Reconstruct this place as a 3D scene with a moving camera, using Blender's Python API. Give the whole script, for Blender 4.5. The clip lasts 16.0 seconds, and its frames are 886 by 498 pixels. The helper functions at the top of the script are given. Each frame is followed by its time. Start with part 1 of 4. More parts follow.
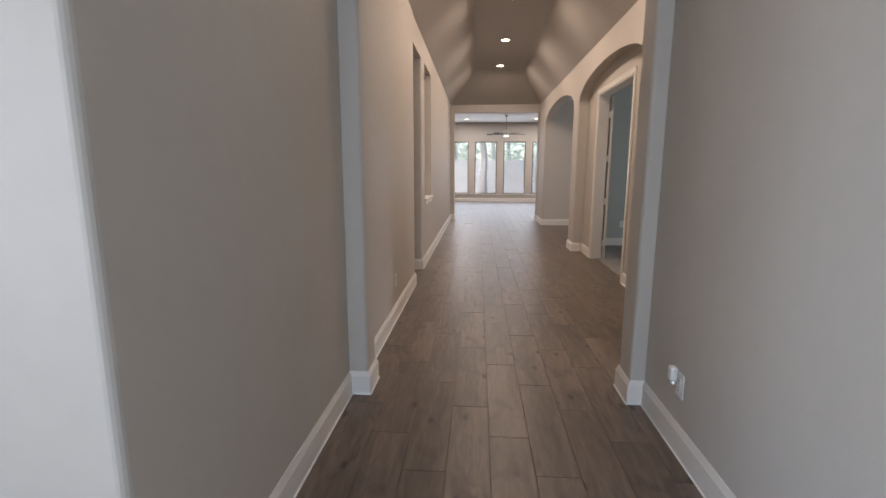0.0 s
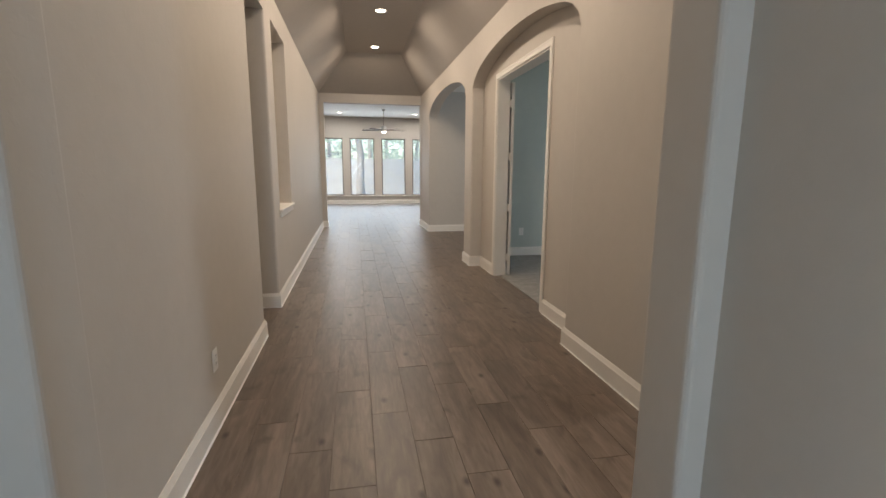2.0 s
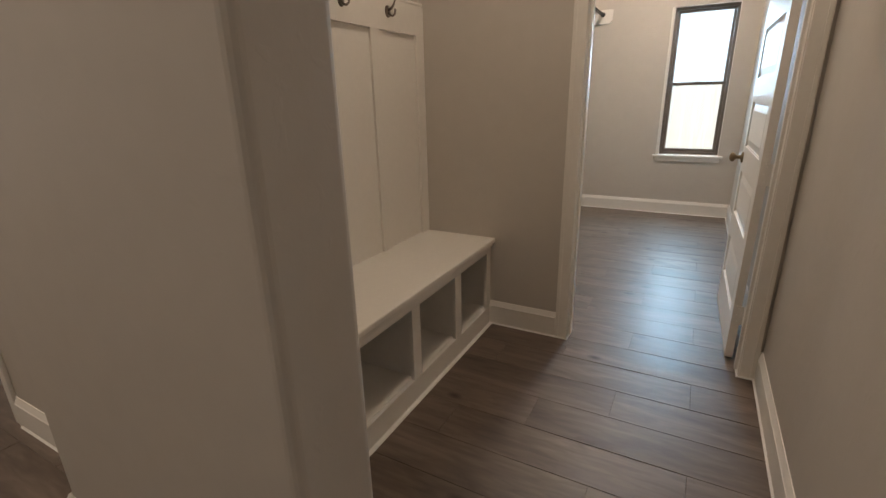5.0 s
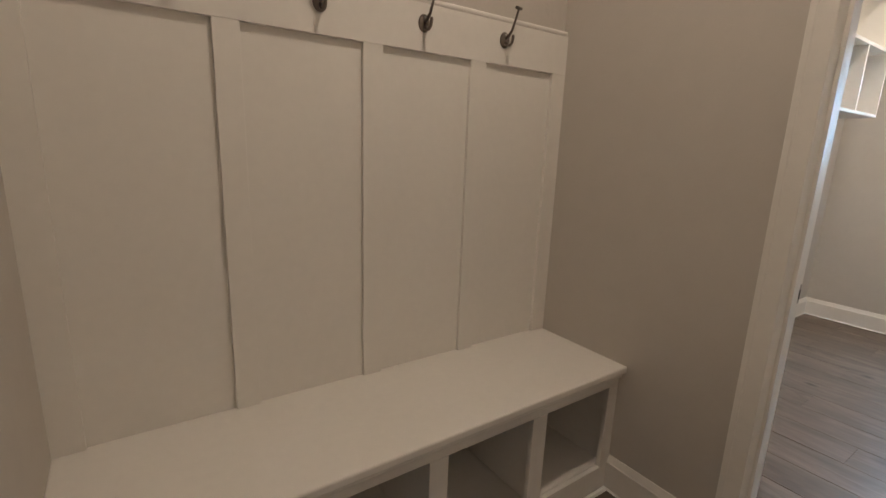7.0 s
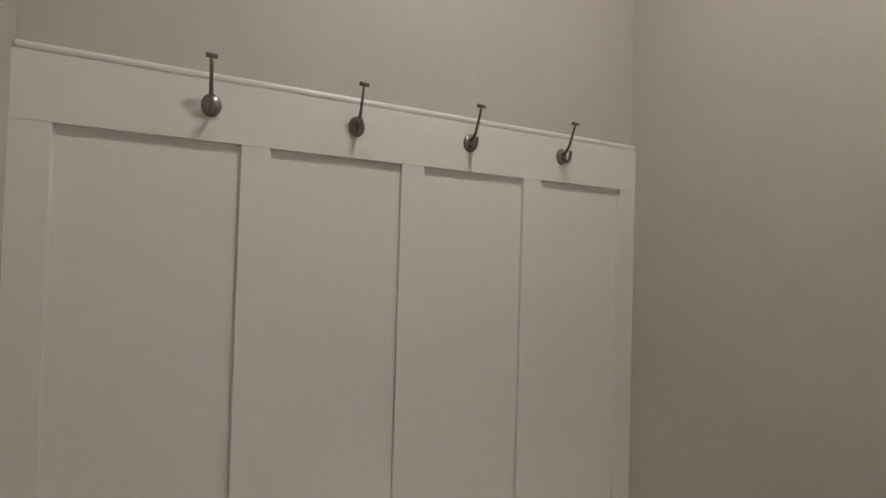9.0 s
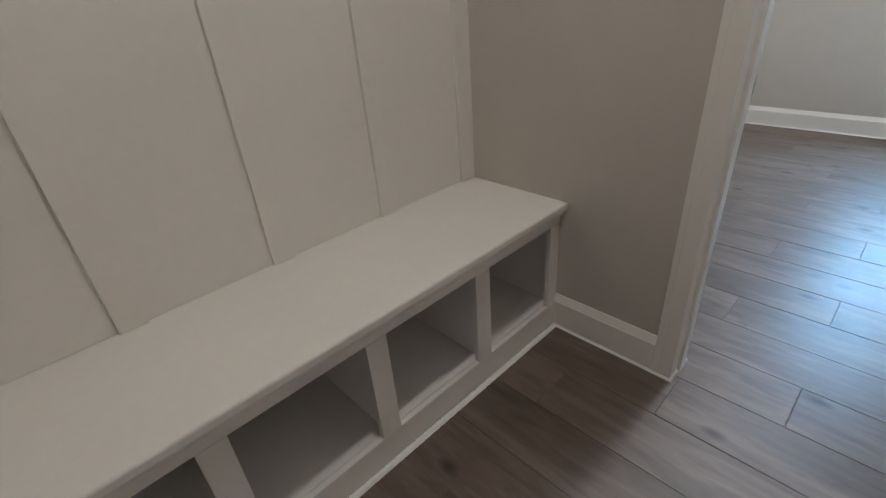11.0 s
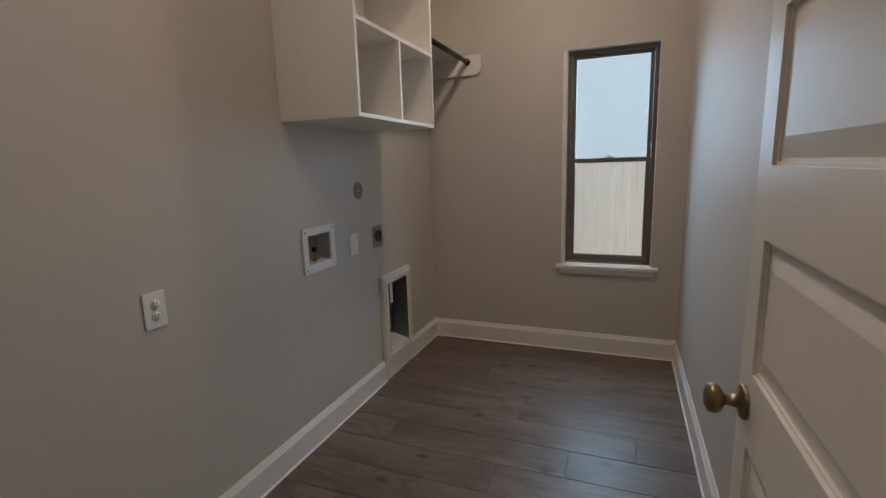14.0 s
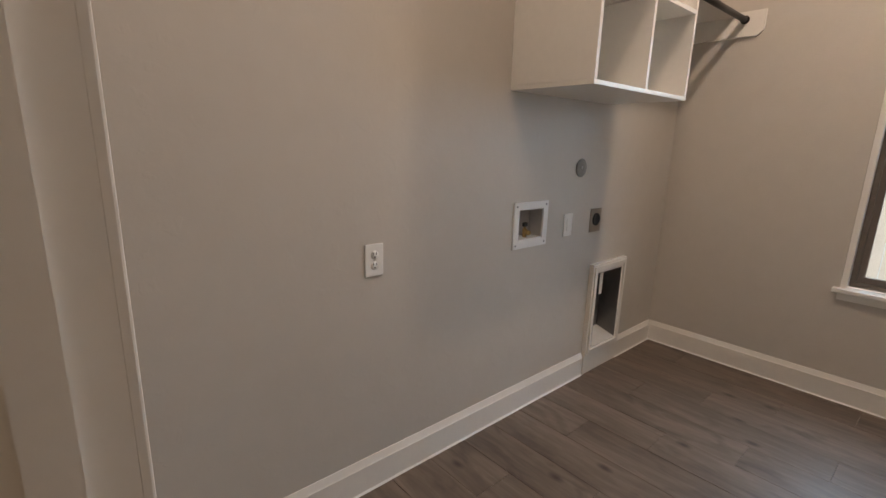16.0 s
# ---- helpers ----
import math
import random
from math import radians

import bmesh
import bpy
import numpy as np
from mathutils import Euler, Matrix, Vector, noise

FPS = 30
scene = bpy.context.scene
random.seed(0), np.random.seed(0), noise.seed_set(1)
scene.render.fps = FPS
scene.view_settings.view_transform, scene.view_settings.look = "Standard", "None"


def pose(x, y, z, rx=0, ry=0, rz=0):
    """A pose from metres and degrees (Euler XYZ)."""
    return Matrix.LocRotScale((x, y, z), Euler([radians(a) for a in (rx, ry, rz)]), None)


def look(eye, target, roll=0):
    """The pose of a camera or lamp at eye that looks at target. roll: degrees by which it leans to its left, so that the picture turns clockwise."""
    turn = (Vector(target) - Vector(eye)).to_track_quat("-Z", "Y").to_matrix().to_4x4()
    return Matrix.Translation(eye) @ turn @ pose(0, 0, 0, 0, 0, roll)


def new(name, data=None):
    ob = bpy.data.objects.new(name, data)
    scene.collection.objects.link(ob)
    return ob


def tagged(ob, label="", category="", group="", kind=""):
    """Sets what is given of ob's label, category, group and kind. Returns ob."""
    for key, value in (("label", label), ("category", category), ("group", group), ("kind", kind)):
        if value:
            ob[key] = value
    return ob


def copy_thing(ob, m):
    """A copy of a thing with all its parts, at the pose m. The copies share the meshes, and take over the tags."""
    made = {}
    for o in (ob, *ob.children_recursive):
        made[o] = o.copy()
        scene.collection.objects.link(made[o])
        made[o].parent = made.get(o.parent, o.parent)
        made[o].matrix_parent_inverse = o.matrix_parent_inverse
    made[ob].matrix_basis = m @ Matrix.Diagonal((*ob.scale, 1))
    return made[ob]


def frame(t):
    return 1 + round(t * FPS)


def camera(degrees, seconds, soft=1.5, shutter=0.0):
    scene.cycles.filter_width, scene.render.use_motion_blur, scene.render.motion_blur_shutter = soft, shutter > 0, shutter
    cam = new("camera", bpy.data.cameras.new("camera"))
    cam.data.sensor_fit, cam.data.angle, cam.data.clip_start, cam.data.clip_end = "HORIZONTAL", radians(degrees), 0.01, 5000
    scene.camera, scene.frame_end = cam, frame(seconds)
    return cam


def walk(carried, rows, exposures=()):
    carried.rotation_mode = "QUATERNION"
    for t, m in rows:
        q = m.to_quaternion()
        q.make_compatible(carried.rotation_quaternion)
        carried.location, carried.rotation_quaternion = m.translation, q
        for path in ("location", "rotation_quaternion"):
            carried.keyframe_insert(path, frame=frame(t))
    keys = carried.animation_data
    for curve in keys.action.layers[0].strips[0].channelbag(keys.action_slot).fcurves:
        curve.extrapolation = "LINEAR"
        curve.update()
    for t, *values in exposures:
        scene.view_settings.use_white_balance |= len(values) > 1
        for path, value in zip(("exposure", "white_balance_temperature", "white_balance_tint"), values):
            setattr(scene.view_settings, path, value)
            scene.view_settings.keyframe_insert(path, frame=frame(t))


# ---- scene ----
cam = camera(87.7, 16.0)
PATH = [
    (0, (0.325, 0.367, 1.381), (0.178, 2.333, 1.042), 0.1),
    (0.5, (0.292, 0.684, 1.401), (0.28, 2.658, 1.085), 0.2),
    (1, (0.324, 1.083, 1.433), (0.406, 3.061, 1.147), 0.3),
    (1.5, (0.319, 1.528, 1.412), (0.501, 3.499, 1.12), 0.6),
    (2, (0.343, 1.953, 1.386), (0.71, 3.889, 1.046), 0.3),
    (2.5, (0.404, 2.413, 1.343), (1.069, 4.254, 0.93), 0.4),
    (3, (0.432, 2.815, 1.343), (1.54, 4.422, 0.906), 0.7),
    (3.5, (0.622, 3.157, 1.316), (2.109, 4.409, 0.845), -0.2),
    (3.7, (0.701, 3.263, 1.32), (2.304, 4.351, 0.823), -0.0),
    (5.8, (1.987, 3.679, 1.311), (3.657, 4.58, 0.679), -1.4),
    (6, (2.066, 3.677, 1.287), (3.654, 4.722, 0.659), -0.8),
    (6.5, (2.279, 3.663, 1.312), (3.576, 5.055, 0.697), 0.8),
    (7, (2.386, 3.669, 1.338), (3.499, 5.273, 0.9), 2.1),
    (7.5, (2.429, 3.691, 1.388), (3.45, 5.396, 1.169), 3.4),
    (8, (2.515, 3.762, 1.391), (3.438, 5.536, 1.46), 2.9),
    (8.2, (2.556, 3.783, 1.389), (3.436, 5.569, 1.572), 2.5),
    (10.3, (2.59, 3.832, 1.304), (3.497, 5.509, 0.701), 0.8),
    (10.5, (2.587, 3.835, 1.283), (3.566, 5.419, 0.556), -1.0),
    (11, (2.584, 3.813, 1.226), (3.755, 5.1, 0.24), -4.8),
    (11.5, (2.666, 3.777, 1.207), (4.13, 4.624, 0.14), -3.0),
    (12, (2.908, 3.668, 1.221), (4.569, 4.22, 0.252), -1.6),
    (12.5, (3.159, 3.619, 1.249), (4.888, 4.099, 0.366), -2.2),
    (13, (3.445, 3.639, 1.285), (5.235, 4.1, 0.522), -2.4),
    (13.5, (3.685, 3.634, 1.323), (5.522, 4.181, 0.75), -2.2),
    (14, (3.867, 3.613, 1.401), (5.697, 4.337, 1.042), -1.8),
    (14.5, (4.009, 3.645, 1.457), (5.794, 4.534, 1.307), -1.6),
    (15, (4.078, 3.667, 1.483), (5.77, 4.73, 1.406), -0.8),
    (15.5, (4.068, 3.646, 1.445), (5.608, 4.899, 1.2), 0.6),
    (16, (3.986, 3.657, 1.385), (5.278, 5.115, 0.933), 1.6),
]
EXPOSE = [(0.0, 1.27, 6700, 20), (0.5, 1.40, 6850, 18), (1.0, 1.36, 6900, 15), (1.5, 1.34, 6750, 13), (2.0, 1.45, 6600, 12), (2.5, 1.46, 6750, 12), (3.0, 1.33, 7000, 13), (3.5, 1.12, 7050, 13),
          (6.0, 0.90, 6430, 14), (7.0, 1.02, 6400, 13), (7.5, 1.16, 5850, 10), (8.2, 1.24, 5500, 8), (10.3, 1.26, 5250, 7), (11.5, 1.18, 5350, 8), (12.0, 1.24, 5700, 10), (12.5, 1.10, 5900, 12),
          (13.0, 0.56, 6200, 15), (13.5, 0.14, 6450, 16), (14.0, -0.32, 6750, 17), (14.5, -0.42, 7050, 18), (15.0, -0.10, 7300, 20), (16.0, 0.36, 7280, 21)]
walk(cam, [(t, look(eye, target, roll)) for t, eye, target, roll in PATH], EXPOSE)

# ---------------------------------------------------------------- light
world = bpy.data.worlds.new("sky")
scene.world = world
world.use_nodes = True
_wn = world.node_tree.nodes
_sky = _wn.new("ShaderNodeTexSky")
_sky.sky_type = "NISHITA"
_sky.sun_disc = False
_sky.sun_elevation = radians(41)
_sky.sun_rotation = radians(223.6)
world.node_tree.links.new(_sky.outputs[0], _wn["Background"].inputs[0])
_wn["Background"].inputs[1].default_value = 0.15

sun = new("sun", bpy.data.lights.new("sun", "SUN"))
sun.data.energy, sun.data.angle, sun.data.color = 4.2, radians(10), (1.0, 0.96, 0.9)
sun.matrix_world = look((0, 0, 10), (4.0, 4.2, 5))


def area(name, eye, target, sx, sy, power, color, shape="RECTANGLE", spread=180):
    d = bpy.data.lights.new(name, "AREA")
    d.shape, d.size, d.size_y, d.energy, d.color, d.spread = shape, sx, sy, power, color, radians(spread)
    ob = new(name, d)
    ob.matrix_world = look(eye, target)
    return ob


DAY = (0.72, 0.87, 1.0)
WARM = (1.0, 0.83, 0.65)
# daylight lamps for the window openings, and two unseen fills
area("window_light_laundry", (7.70, 3.72, 1.72), (6.2, 3.95, 0.72), 0.95, 1.05, 25, (0.46, 0.74, 1.0), spread=125)
area("window_light_living", (0.82, 20.95, 1.5), (0.82, 17, 1.3), 4.6, 2.2, 34, DAY)
area("window_light_foyer", (0.2, -4.95, 1.5), (0.3, 2, 1.3), 1.7, 1.9, 50, (0.58, 0.79, 1.0))
# added fill from the unseen west side, to brighten the foyer's east wall
area("window_light_foyer_west", (-2.09, -0.30, 1.5), (1.3, 0.3, 1.3), 1.9, 1.5, 8.5, (0.60, 0.80, 1.0), spread=95)
area("window_light_bedroom", (6.3, 7.1, 1.6), (3, 7.4, 1.2), 1.6, 1.5, 7.5, (0.84, 0.93, 0.98))
# added unseen fill; the side hall's end wall has no window
area("window_light_side_hall", (5.3, 10.8, 1.5), (2, 11.4, 1.4), 1.2, 1.4, 13, DAY)

# ---------------------------------------------------------------- materials


def mat(name, color, rough=0.6, metal=0.0, var=0.06, vscale=3.0, bump=0.0, bscale=60.0, knock=0.0, coat=0.0):
    m = bpy.data.materials.new(name)
    m.use_nodes = True
    nt = m.node_tree
    b = nt.nodes["Principled BSDF"]
    b.inputs["Roughness"].default_value, b.inputs["Metallic"].default_value = rough, metal
    b.inputs["Coat Weight"].default_value = coat
    tc = nt.nodes.new("ShaderNodeTexCoord")
    n1 = nt.nodes.new("ShaderNodeTexNoise")
    n1.inputs["Scale"].default_value, n1.inputs["Detail"].default_value = vscale, 4
    n2 = nt.nodes.new("ShaderNodeTexNoise")
    n2.inputs["Scale"].default_value, n2.inputs["Detail"].default_value = vscale * 14, 3
    add = nt.nodes.new("ShaderNodeMath")
    add.operation = "ADD"
    r = nt.nodes.new("ShaderNodeMapRange")
    r.inputs[1].default_value, r.inputs[2].default_value = 0.6, 1.4
    r.inputs[3].default_value, r.inputs[4].default_value = 1 - var, 1 + var
    mix = nt.nodes.new("ShaderNodeMix")
    mix.data_type, mix.blend_type = "RGBA", "MULTIPLY"
    mix.inputs[0].default_value = 1.0
    mix.inputs[6].default_value = (*color, 1)
    L = nt.links.new
    for n in (n1, n2):
        L(tc.outputs["Object"], n.inputs["Vector"])
    L(n1.outputs[0], add.inputs[0]), L(n2.outputs[0], add.inputs[1])
    L(add.outputs[0], r.inputs[0]), L(r.outputs[0], mix.inputs[7])
    L(mix.outputs[2], b.inputs["Base Color"])
    if bump:
        nb = nt.nodes.new("ShaderNodeTexNoise")
        nb.inputs["Scale"].default_value, nb.inputs["Detail"].default_value = bscale, 3
        bp = nt.nodes.new("ShaderNodeBump")
        bp.inputs["Strength"].default_value, bp.inputs["Distance"].default_value = bump, 0.004
        L(tc.outputs["Object"], nb.inputs["Vector"]), L(nb.outputs[0], bp.inputs["Height"]), L(bp.outputs[0], b.inputs["Normal"])
        if knock:
            nk = nt.nodes.new("ShaderNodeTexNoise")
            nk.inputs["Scale"].default_value, nk.inputs["Detail"].default_value, nk.inputs["Distortion"].default_value = 17, 4, 0.5
            kr = nt.nodes.new("ShaderNodeMapRange")
            kr.inputs[1].default_value, kr.inputs[2].default_value = 0.60, 0.66
            kb = nt.nodes.new("ShaderNodeBump")
            kb.inputs["Strength"].default_value, kb.inputs["Distance"].default_value = knock, 0.0012
            L(tc.outputs["Object"], nk.inputs["Vector"]), L(nk.outputs[0], kr.inputs[0]), L(kr.outputs[0], kb.inputs["Height"])
            L(bp.outputs[0], kb.inputs["Normal"]), L(kb.outputs[0], b.inputs["Normal"])
    return m


def glow(name, color, strength):
    m = bpy.data.materials.new(name)
    m.use_nodes = True
    b = m.node_tree.nodes["Principled BSDF"]
    b.inputs["Base Color"].default_value = (0.9, 0.9, 0.88, 1)
    b.inputs["Emission Color"].default_value, b.inputs["Emission Strength"].default_value = (*color, 1), strength
    return m


def wood_tile():
    """Grey-brown porcelain planks with a printed oak grain and a few dark knots."""
    m = bpy.data.materials.new("wood_look_tile")
    m.use_nodes = True
    nt = m.node_tree
    L = nt.links.new
    b = nt.nodes["Principled BSDF"]
    info = nt.nodes.new("ShaderNodeObjectInfo")
    isl = nt.nodes.new("ShaderNodeNewGeometry")
    tc = nt.nodes.new("ShaderNodeTexCoord")
    rnd = nt.nodes.new("ShaderNodeMath")
    rnd.operation = "ADD"
    L(info.outputs["Random"], rnd.inputs[0]), L(isl.outputs["Random Per Island"], rnd.inputs[1])
    off = nt.nodes.new("ShaderNodeCombineXYZ")
    s = nt.nodes.new("ShaderNodeMath")
    s.operation, s.inputs[1].default_value = "MULTIPLY", 37.0
    L(rnd.outputs[0], s.inputs[0])
    for i in range(3):
        L(s.outputs[0], off.inputs[i])
    va = nt.nodes.new("ShaderNodeVectorMath")
    L(tc.outputs["Object"], va.inputs[0]), L(off.outputs[0], va.inputs[1])
    mp = nt.nodes.new("ShaderNodeMapping")
    mp.inputs["Scale"].default_value = (1, 0.14, 1)
    L(va.outputs[0], mp.inputs["Vector"])

    def tex(scale, detail, dist=0.0, vec=mp):
        n = nt.nodes.new("ShaderNodeTexNoise")
        n.inputs["Scale"].default_value, n.inputs["Detail"].default_value, n.inputs["Distortion"].default_value = scale, detail, dist
        L(vec.outputs[0], n.inputs["Vector"])
        return n

    cloud, fine = tex(5.5, 5, 0.8), tex(38, 5, 0.7)
    mp2 = nt.nodes.new("ShaderNodeMapping")
    mp2.inputs["Scale"].default_value = (1, 0.45, 1)
    L(va.outputs[0], mp2.inputs["Vector"])
    mps, mpk = nt.nodes.new("ShaderNodeMapping"), nt.nodes.new("ShaderNodeMapping")
    mps.inputs["Scale"].default_value, mpk.inputs["Scale"].default_value = (1, 0.075, 1), (1, 0.55, 0.2)
    L(va.outputs[0], mps.inputs["Vector"]), L(va.outputs[0], mpk.inputs["Vector"])
    knot = tex(7, 4, 0.9, mp2)
    ramp = nt.nodes.new("ShaderNodeValToRGB")
    e = ramp.color_ramp.elements
    e[0].position, e[0].color = 0.26, (0.058, 0.043, 0.034, 1)
    e[1].position, e[1].color = 0.78, (0.262, 0.206, 0.166, 1)
    mid = e.new(0.5)
    mid.color = (0.138, 0.104, 0.081, 1)
    w = nt.nodes.new("ShaderNodeMix")
    w.inputs[0].default_value = 0.36
    L(cloud.outputs[0], w.inputs[2]), L(fine.outputs[0], w.inputs[3])
    tone = nt.nodes.new("ShaderNodeMapRange")
    tone.inputs[2].default_value = 2.0
    tone.inputs[3].default_value, tone.inputs[4].default_value = -0.045, 0.045
    L(rnd.outputs[0], tone.inputs[0])
    plus = nt.nodes.new("ShaderNodeMath")
    L(w.outputs[0], plus.inputs[0]), L(tone.outputs[0], plus.inputs[1])
    L(plus.outputs[0], ramp.inputs[0])
    kr = nt.nodes.new("ShaderNodeMapRange")
    kr.inputs[1].default_value, kr.inputs[2].default_value = 0.56, 0.74
    kr.inputs[4].default_value = 0.62
    L(knot.outputs[0], kr.inputs[0])
    dark = nt.nodes.new("ShaderNodeMix")
    dark.data_type = "RGBA"
    dark.inputs[7].default_value = (0.05, 0.035, 0.026, 1)
    L(kr.outputs[0], dark.inputs[0]), L(ramp.outputs[0], dark.inputs[6])
    streak = tex(17, 4, 2.2, mps)
    sr = nt.nodes.new("ShaderNodeMapRange")
    sr.inputs[1].default_value, sr.inputs[2].default_value = 0.56, 0.74
    sr.inputs[4].default_value = 0.34
    L(streak.outputs[0], sr.inputs[0])
    lined = nt.nodes.new("ShaderNodeMix")
    lined.data_type = "RGBA"
    lined.inputs[7].default_value = (0.062, 0.045, 0.034, 1)
    L(sr.outputs[0], lined.inputs[0]), L(dark.outputs[2], lined.inputs[6])
    dots = nt.nodes.new("ShaderNodeTexVoronoi")
    dots.voronoi_dimensions = "2D"
    dots.inputs["Scale"].default_value = 2.4
    L(mpk.outputs[0], dots.inputs["Vector"])
    dr = nt.nodes.new("ShaderNodeMapRange")
    dr.inputs[1].default_value, dr.inputs[2].default_value = 0.012, 0.06
    dr.inputs[3].default_value, dr.inputs[4].default_value = 0.85, 0.0
    L(dots.outputs["Distance"], dr.inputs[0])
    spot = nt.nodes.new("ShaderNodeMix")
    spot.data_type = "RGBA"
    spot.inputs[7].default_value = (0.032, 0.022, 0.016, 1)
    L(dr.outputs[0], spot.inputs[0]), L(lined.outputs[2], spot.inputs[6])
    L(spot.outputs[2], b.inputs["Base Color"])
    rr = nt.nodes.new("ShaderNodeMapRange")
    rr.inputs[3].default_value, rr.inputs[4].default_value = 0.31, 0.50
    L(cloud.outputs[0], rr.inputs[0]), L(rr.outputs[0], b.inputs["Roughness"])
    b.inputs["Specular IOR Level"].default_value = 0.5
    bp = nt.nodes.new("ShaderNodeBump")
    bp.inputs["Strength"].default_value, bp.inputs["Distance"].default_value = 0.16, 0.002
    L(fine.outputs[0], bp.inputs["Height"])
    scrape = nt.nodes.new("ShaderNodeBump")
    scrape.inputs["Strength"].default_value, scrape.inputs["Distance"].default_value = 0.22, 0.004
    L(tex(9, 3, 0.6, mp2).outputs[0], scrape.inputs["Height"]), L(bp.outputs[0], scrape.inputs["Normal"]), L(scrape.outputs[0], b.inputs["Normal"])
    return m


def plank_wood(name, light, dark_c, rough=0.8, knots=False):
    m = mat(name, light, rough, var=0.12, vscale=2)
    nt = m.node_tree
    b = nt.nodes["Principled BSDF"]
    tc = nt.nodes.new("ShaderNodeTexCoord")
    mp = nt.nodes.new("ShaderNodeMapping")
    mp.inputs["Scale"].default_value = (9, 9, 0.8)
    info = nt.nodes.new("ShaderNodeObjectInfo")
    va = nt.nodes.new("ShaderNodeVectorMath")
    sc = nt.nodes.new("ShaderNodeVectorMath")
    sc.operation = "SCALE"
    sc.inputs[0].default_value = (13, 7, 5)
    n = nt.nodes.new("ShaderNodeTexNoise")
    n.inputs["Scale"].default_value, n.inputs["Detail"].default_value, n.inputs["Distortion"].default_value = 2.2, 6, 1.2
    ramp = nt.nodes.new("ShaderNodeValToRGB")
    ramp.color_ramp.elements[0].color, ramp.color_ramp.elements[0].position = (*dark_c, 1), 0.25
    ramp.color_ramp.elements[1].color, ramp.color_ramp.elements[1].position = (*light, 1), 0.62
    L = nt.links.new
    L(info.outputs["Random"], sc.inputs["Scale"])
    L(tc.outputs["Object"], va.inputs[0]), L(sc.outputs[0], va.inputs[1]), L(va.outputs[0], mp.inputs[0])
    L(mp.outputs[0], n.inputs["Vector"]), L(n.outputs[0], ramp.inputs[0]), L(ramp.outputs[0], b.inputs["Base Color"])
    if knots:
        vo, kr, km = nt.nodes.new("ShaderNodeTexVoronoi"), nt.nodes.new("ShaderNodeMapRange"), nt.nodes.new("ShaderNodeMix")
        vo.inputs["Scale"].default_value = 3.6
        kr.inputs[1].default_value, kr.inputs[2].default_value = 0.04, 0.10
        kr.inputs[3].default_value, kr.inputs[4].default_value = 0.75, 0.0
        km.data_type = "RGBA"
        km.inputs[7].default_value = (0.17, 0.10, 0.06, 1)
        L(va.outputs[0], vo.inputs["Vector"]), L(vo.outputs["Distance"], kr.inputs[0]), L(kr.outputs[0], km.inputs[0])
        L(ramp.outputs[0], km.inputs[6]), L(km.outputs[2], b.inputs["Base Color"])
    return m


def clear_glass(haze=0.0):
    """Window glass; a translucent share stands in for the glare of overexposed daylight."""
    m = bpy.data.materials.new("window_glass")
    m.use_nodes = True
    nt = m.node_tree
    nt.nodes.clear()
    out = nt.nodes.new("ShaderNodeOutputMaterial")
    tr, gl, mx = (nt.nodes.new("ShaderNodeBsdf" + k) for k in ("Transparent", "Glossy", "Glass"))
    tr.inputs[0].default_value = (0.93, 0.97, 0.97, 1)
    gl.inputs["Roughness"].default_value = 0.02
    nt.nodes.remove(mx)
    mix = nt.nodes.new("ShaderNodeMixShader")
    fr = nt.nodes.new("ShaderNodeFresnel")
    L = nt.links.new
    L(fr.outputs[0], mix.inputs[0]), L(tr.outputs[0], mix.inputs[1]), L(gl.outputs[0], mix.inputs[2]), L(mix.outputs[0], out.inputs[0])
    fr.inputs[0].default_value = 1.2 if haze else 1.45
    if haze:
        film, tl = nt.nodes.new("ShaderNodeMixShader"), nt.nodes.new("ShaderNodeBsdfTranslucent")
        tl.inputs[0].default_value = (0.86, 0.93, 0.96, 1)
        film.inputs[0].default_value = haze
        L(mix.outputs[0], film.inputs[1]), L(tl.outputs[0], film.inputs[2]), L(film.outputs[0], out.inputs[0])
    return m


PAINT = mat("greige_wall_paint", (0.555, 0.515, 0.464), 0.62, var=0.03, vscale=0.8, bump=0.14, bscale=32, knock=0.20)
# the walls' greige, darkened for the dimmer light on the ceilings
CEIL = mat("shaded_ceiling_paint", (0.455, 0.42, 0.38), 0.75, var=0.03, vscale=0.8, bump=0.3, bscale=50)
WHITECEIL = mat("white_ceiling_paint", (0.78, 0.77, 0.74), 0.75, var=0.02, bump=0.3, bscale=50)
TRIM = mat("white_trim_paint", (0.80, 0.770, 0.718), 0.38, var=0.025, vscale=2.5, bump=0.05, bscale=30)
CAULK = mat("white_caulk", (0.85, 0.84, 0.81), 0.5)
# bedroom wall paint, with the cool cast of daylight put into its colour
COOLWALL = mat("daylight_tinted_wall_paint", (0.49, 0.54, 0.505), 0.62, var=0.03, vscale=0.8, bump=0.35, bscale=45)
CARPET = mat("grey_carpet", (0.26, 0.245, 0.23), 0.95, var=0.25, vscale=12, bump=1.0, bscale=260)
TILE = wood_tile()
GROUT = mat("brown_grout", (0.125, 0.097, 0.078), 0.85, var=0.15, vscale=8, bump=0.3, bscale=120)
BRONZE = mat("bronze_window_frame", (0.15, 0.125, 0.105), 0.42, 0.1, var=0.08)
ROD = mat("dark_bronze_rod", (0.022, 0.017, 0.015), 0.42, 0.2)
DARKNICKEL = mat("dark_nickel", (0.23, 0.20, 0.175), 0.34, 1.0, var=0.06, vscale=20)
NICKEL = mat("satin_nickel", (0.36, 0.33, 0.29), 0.32, 1.0, var=0.05, vscale=20)
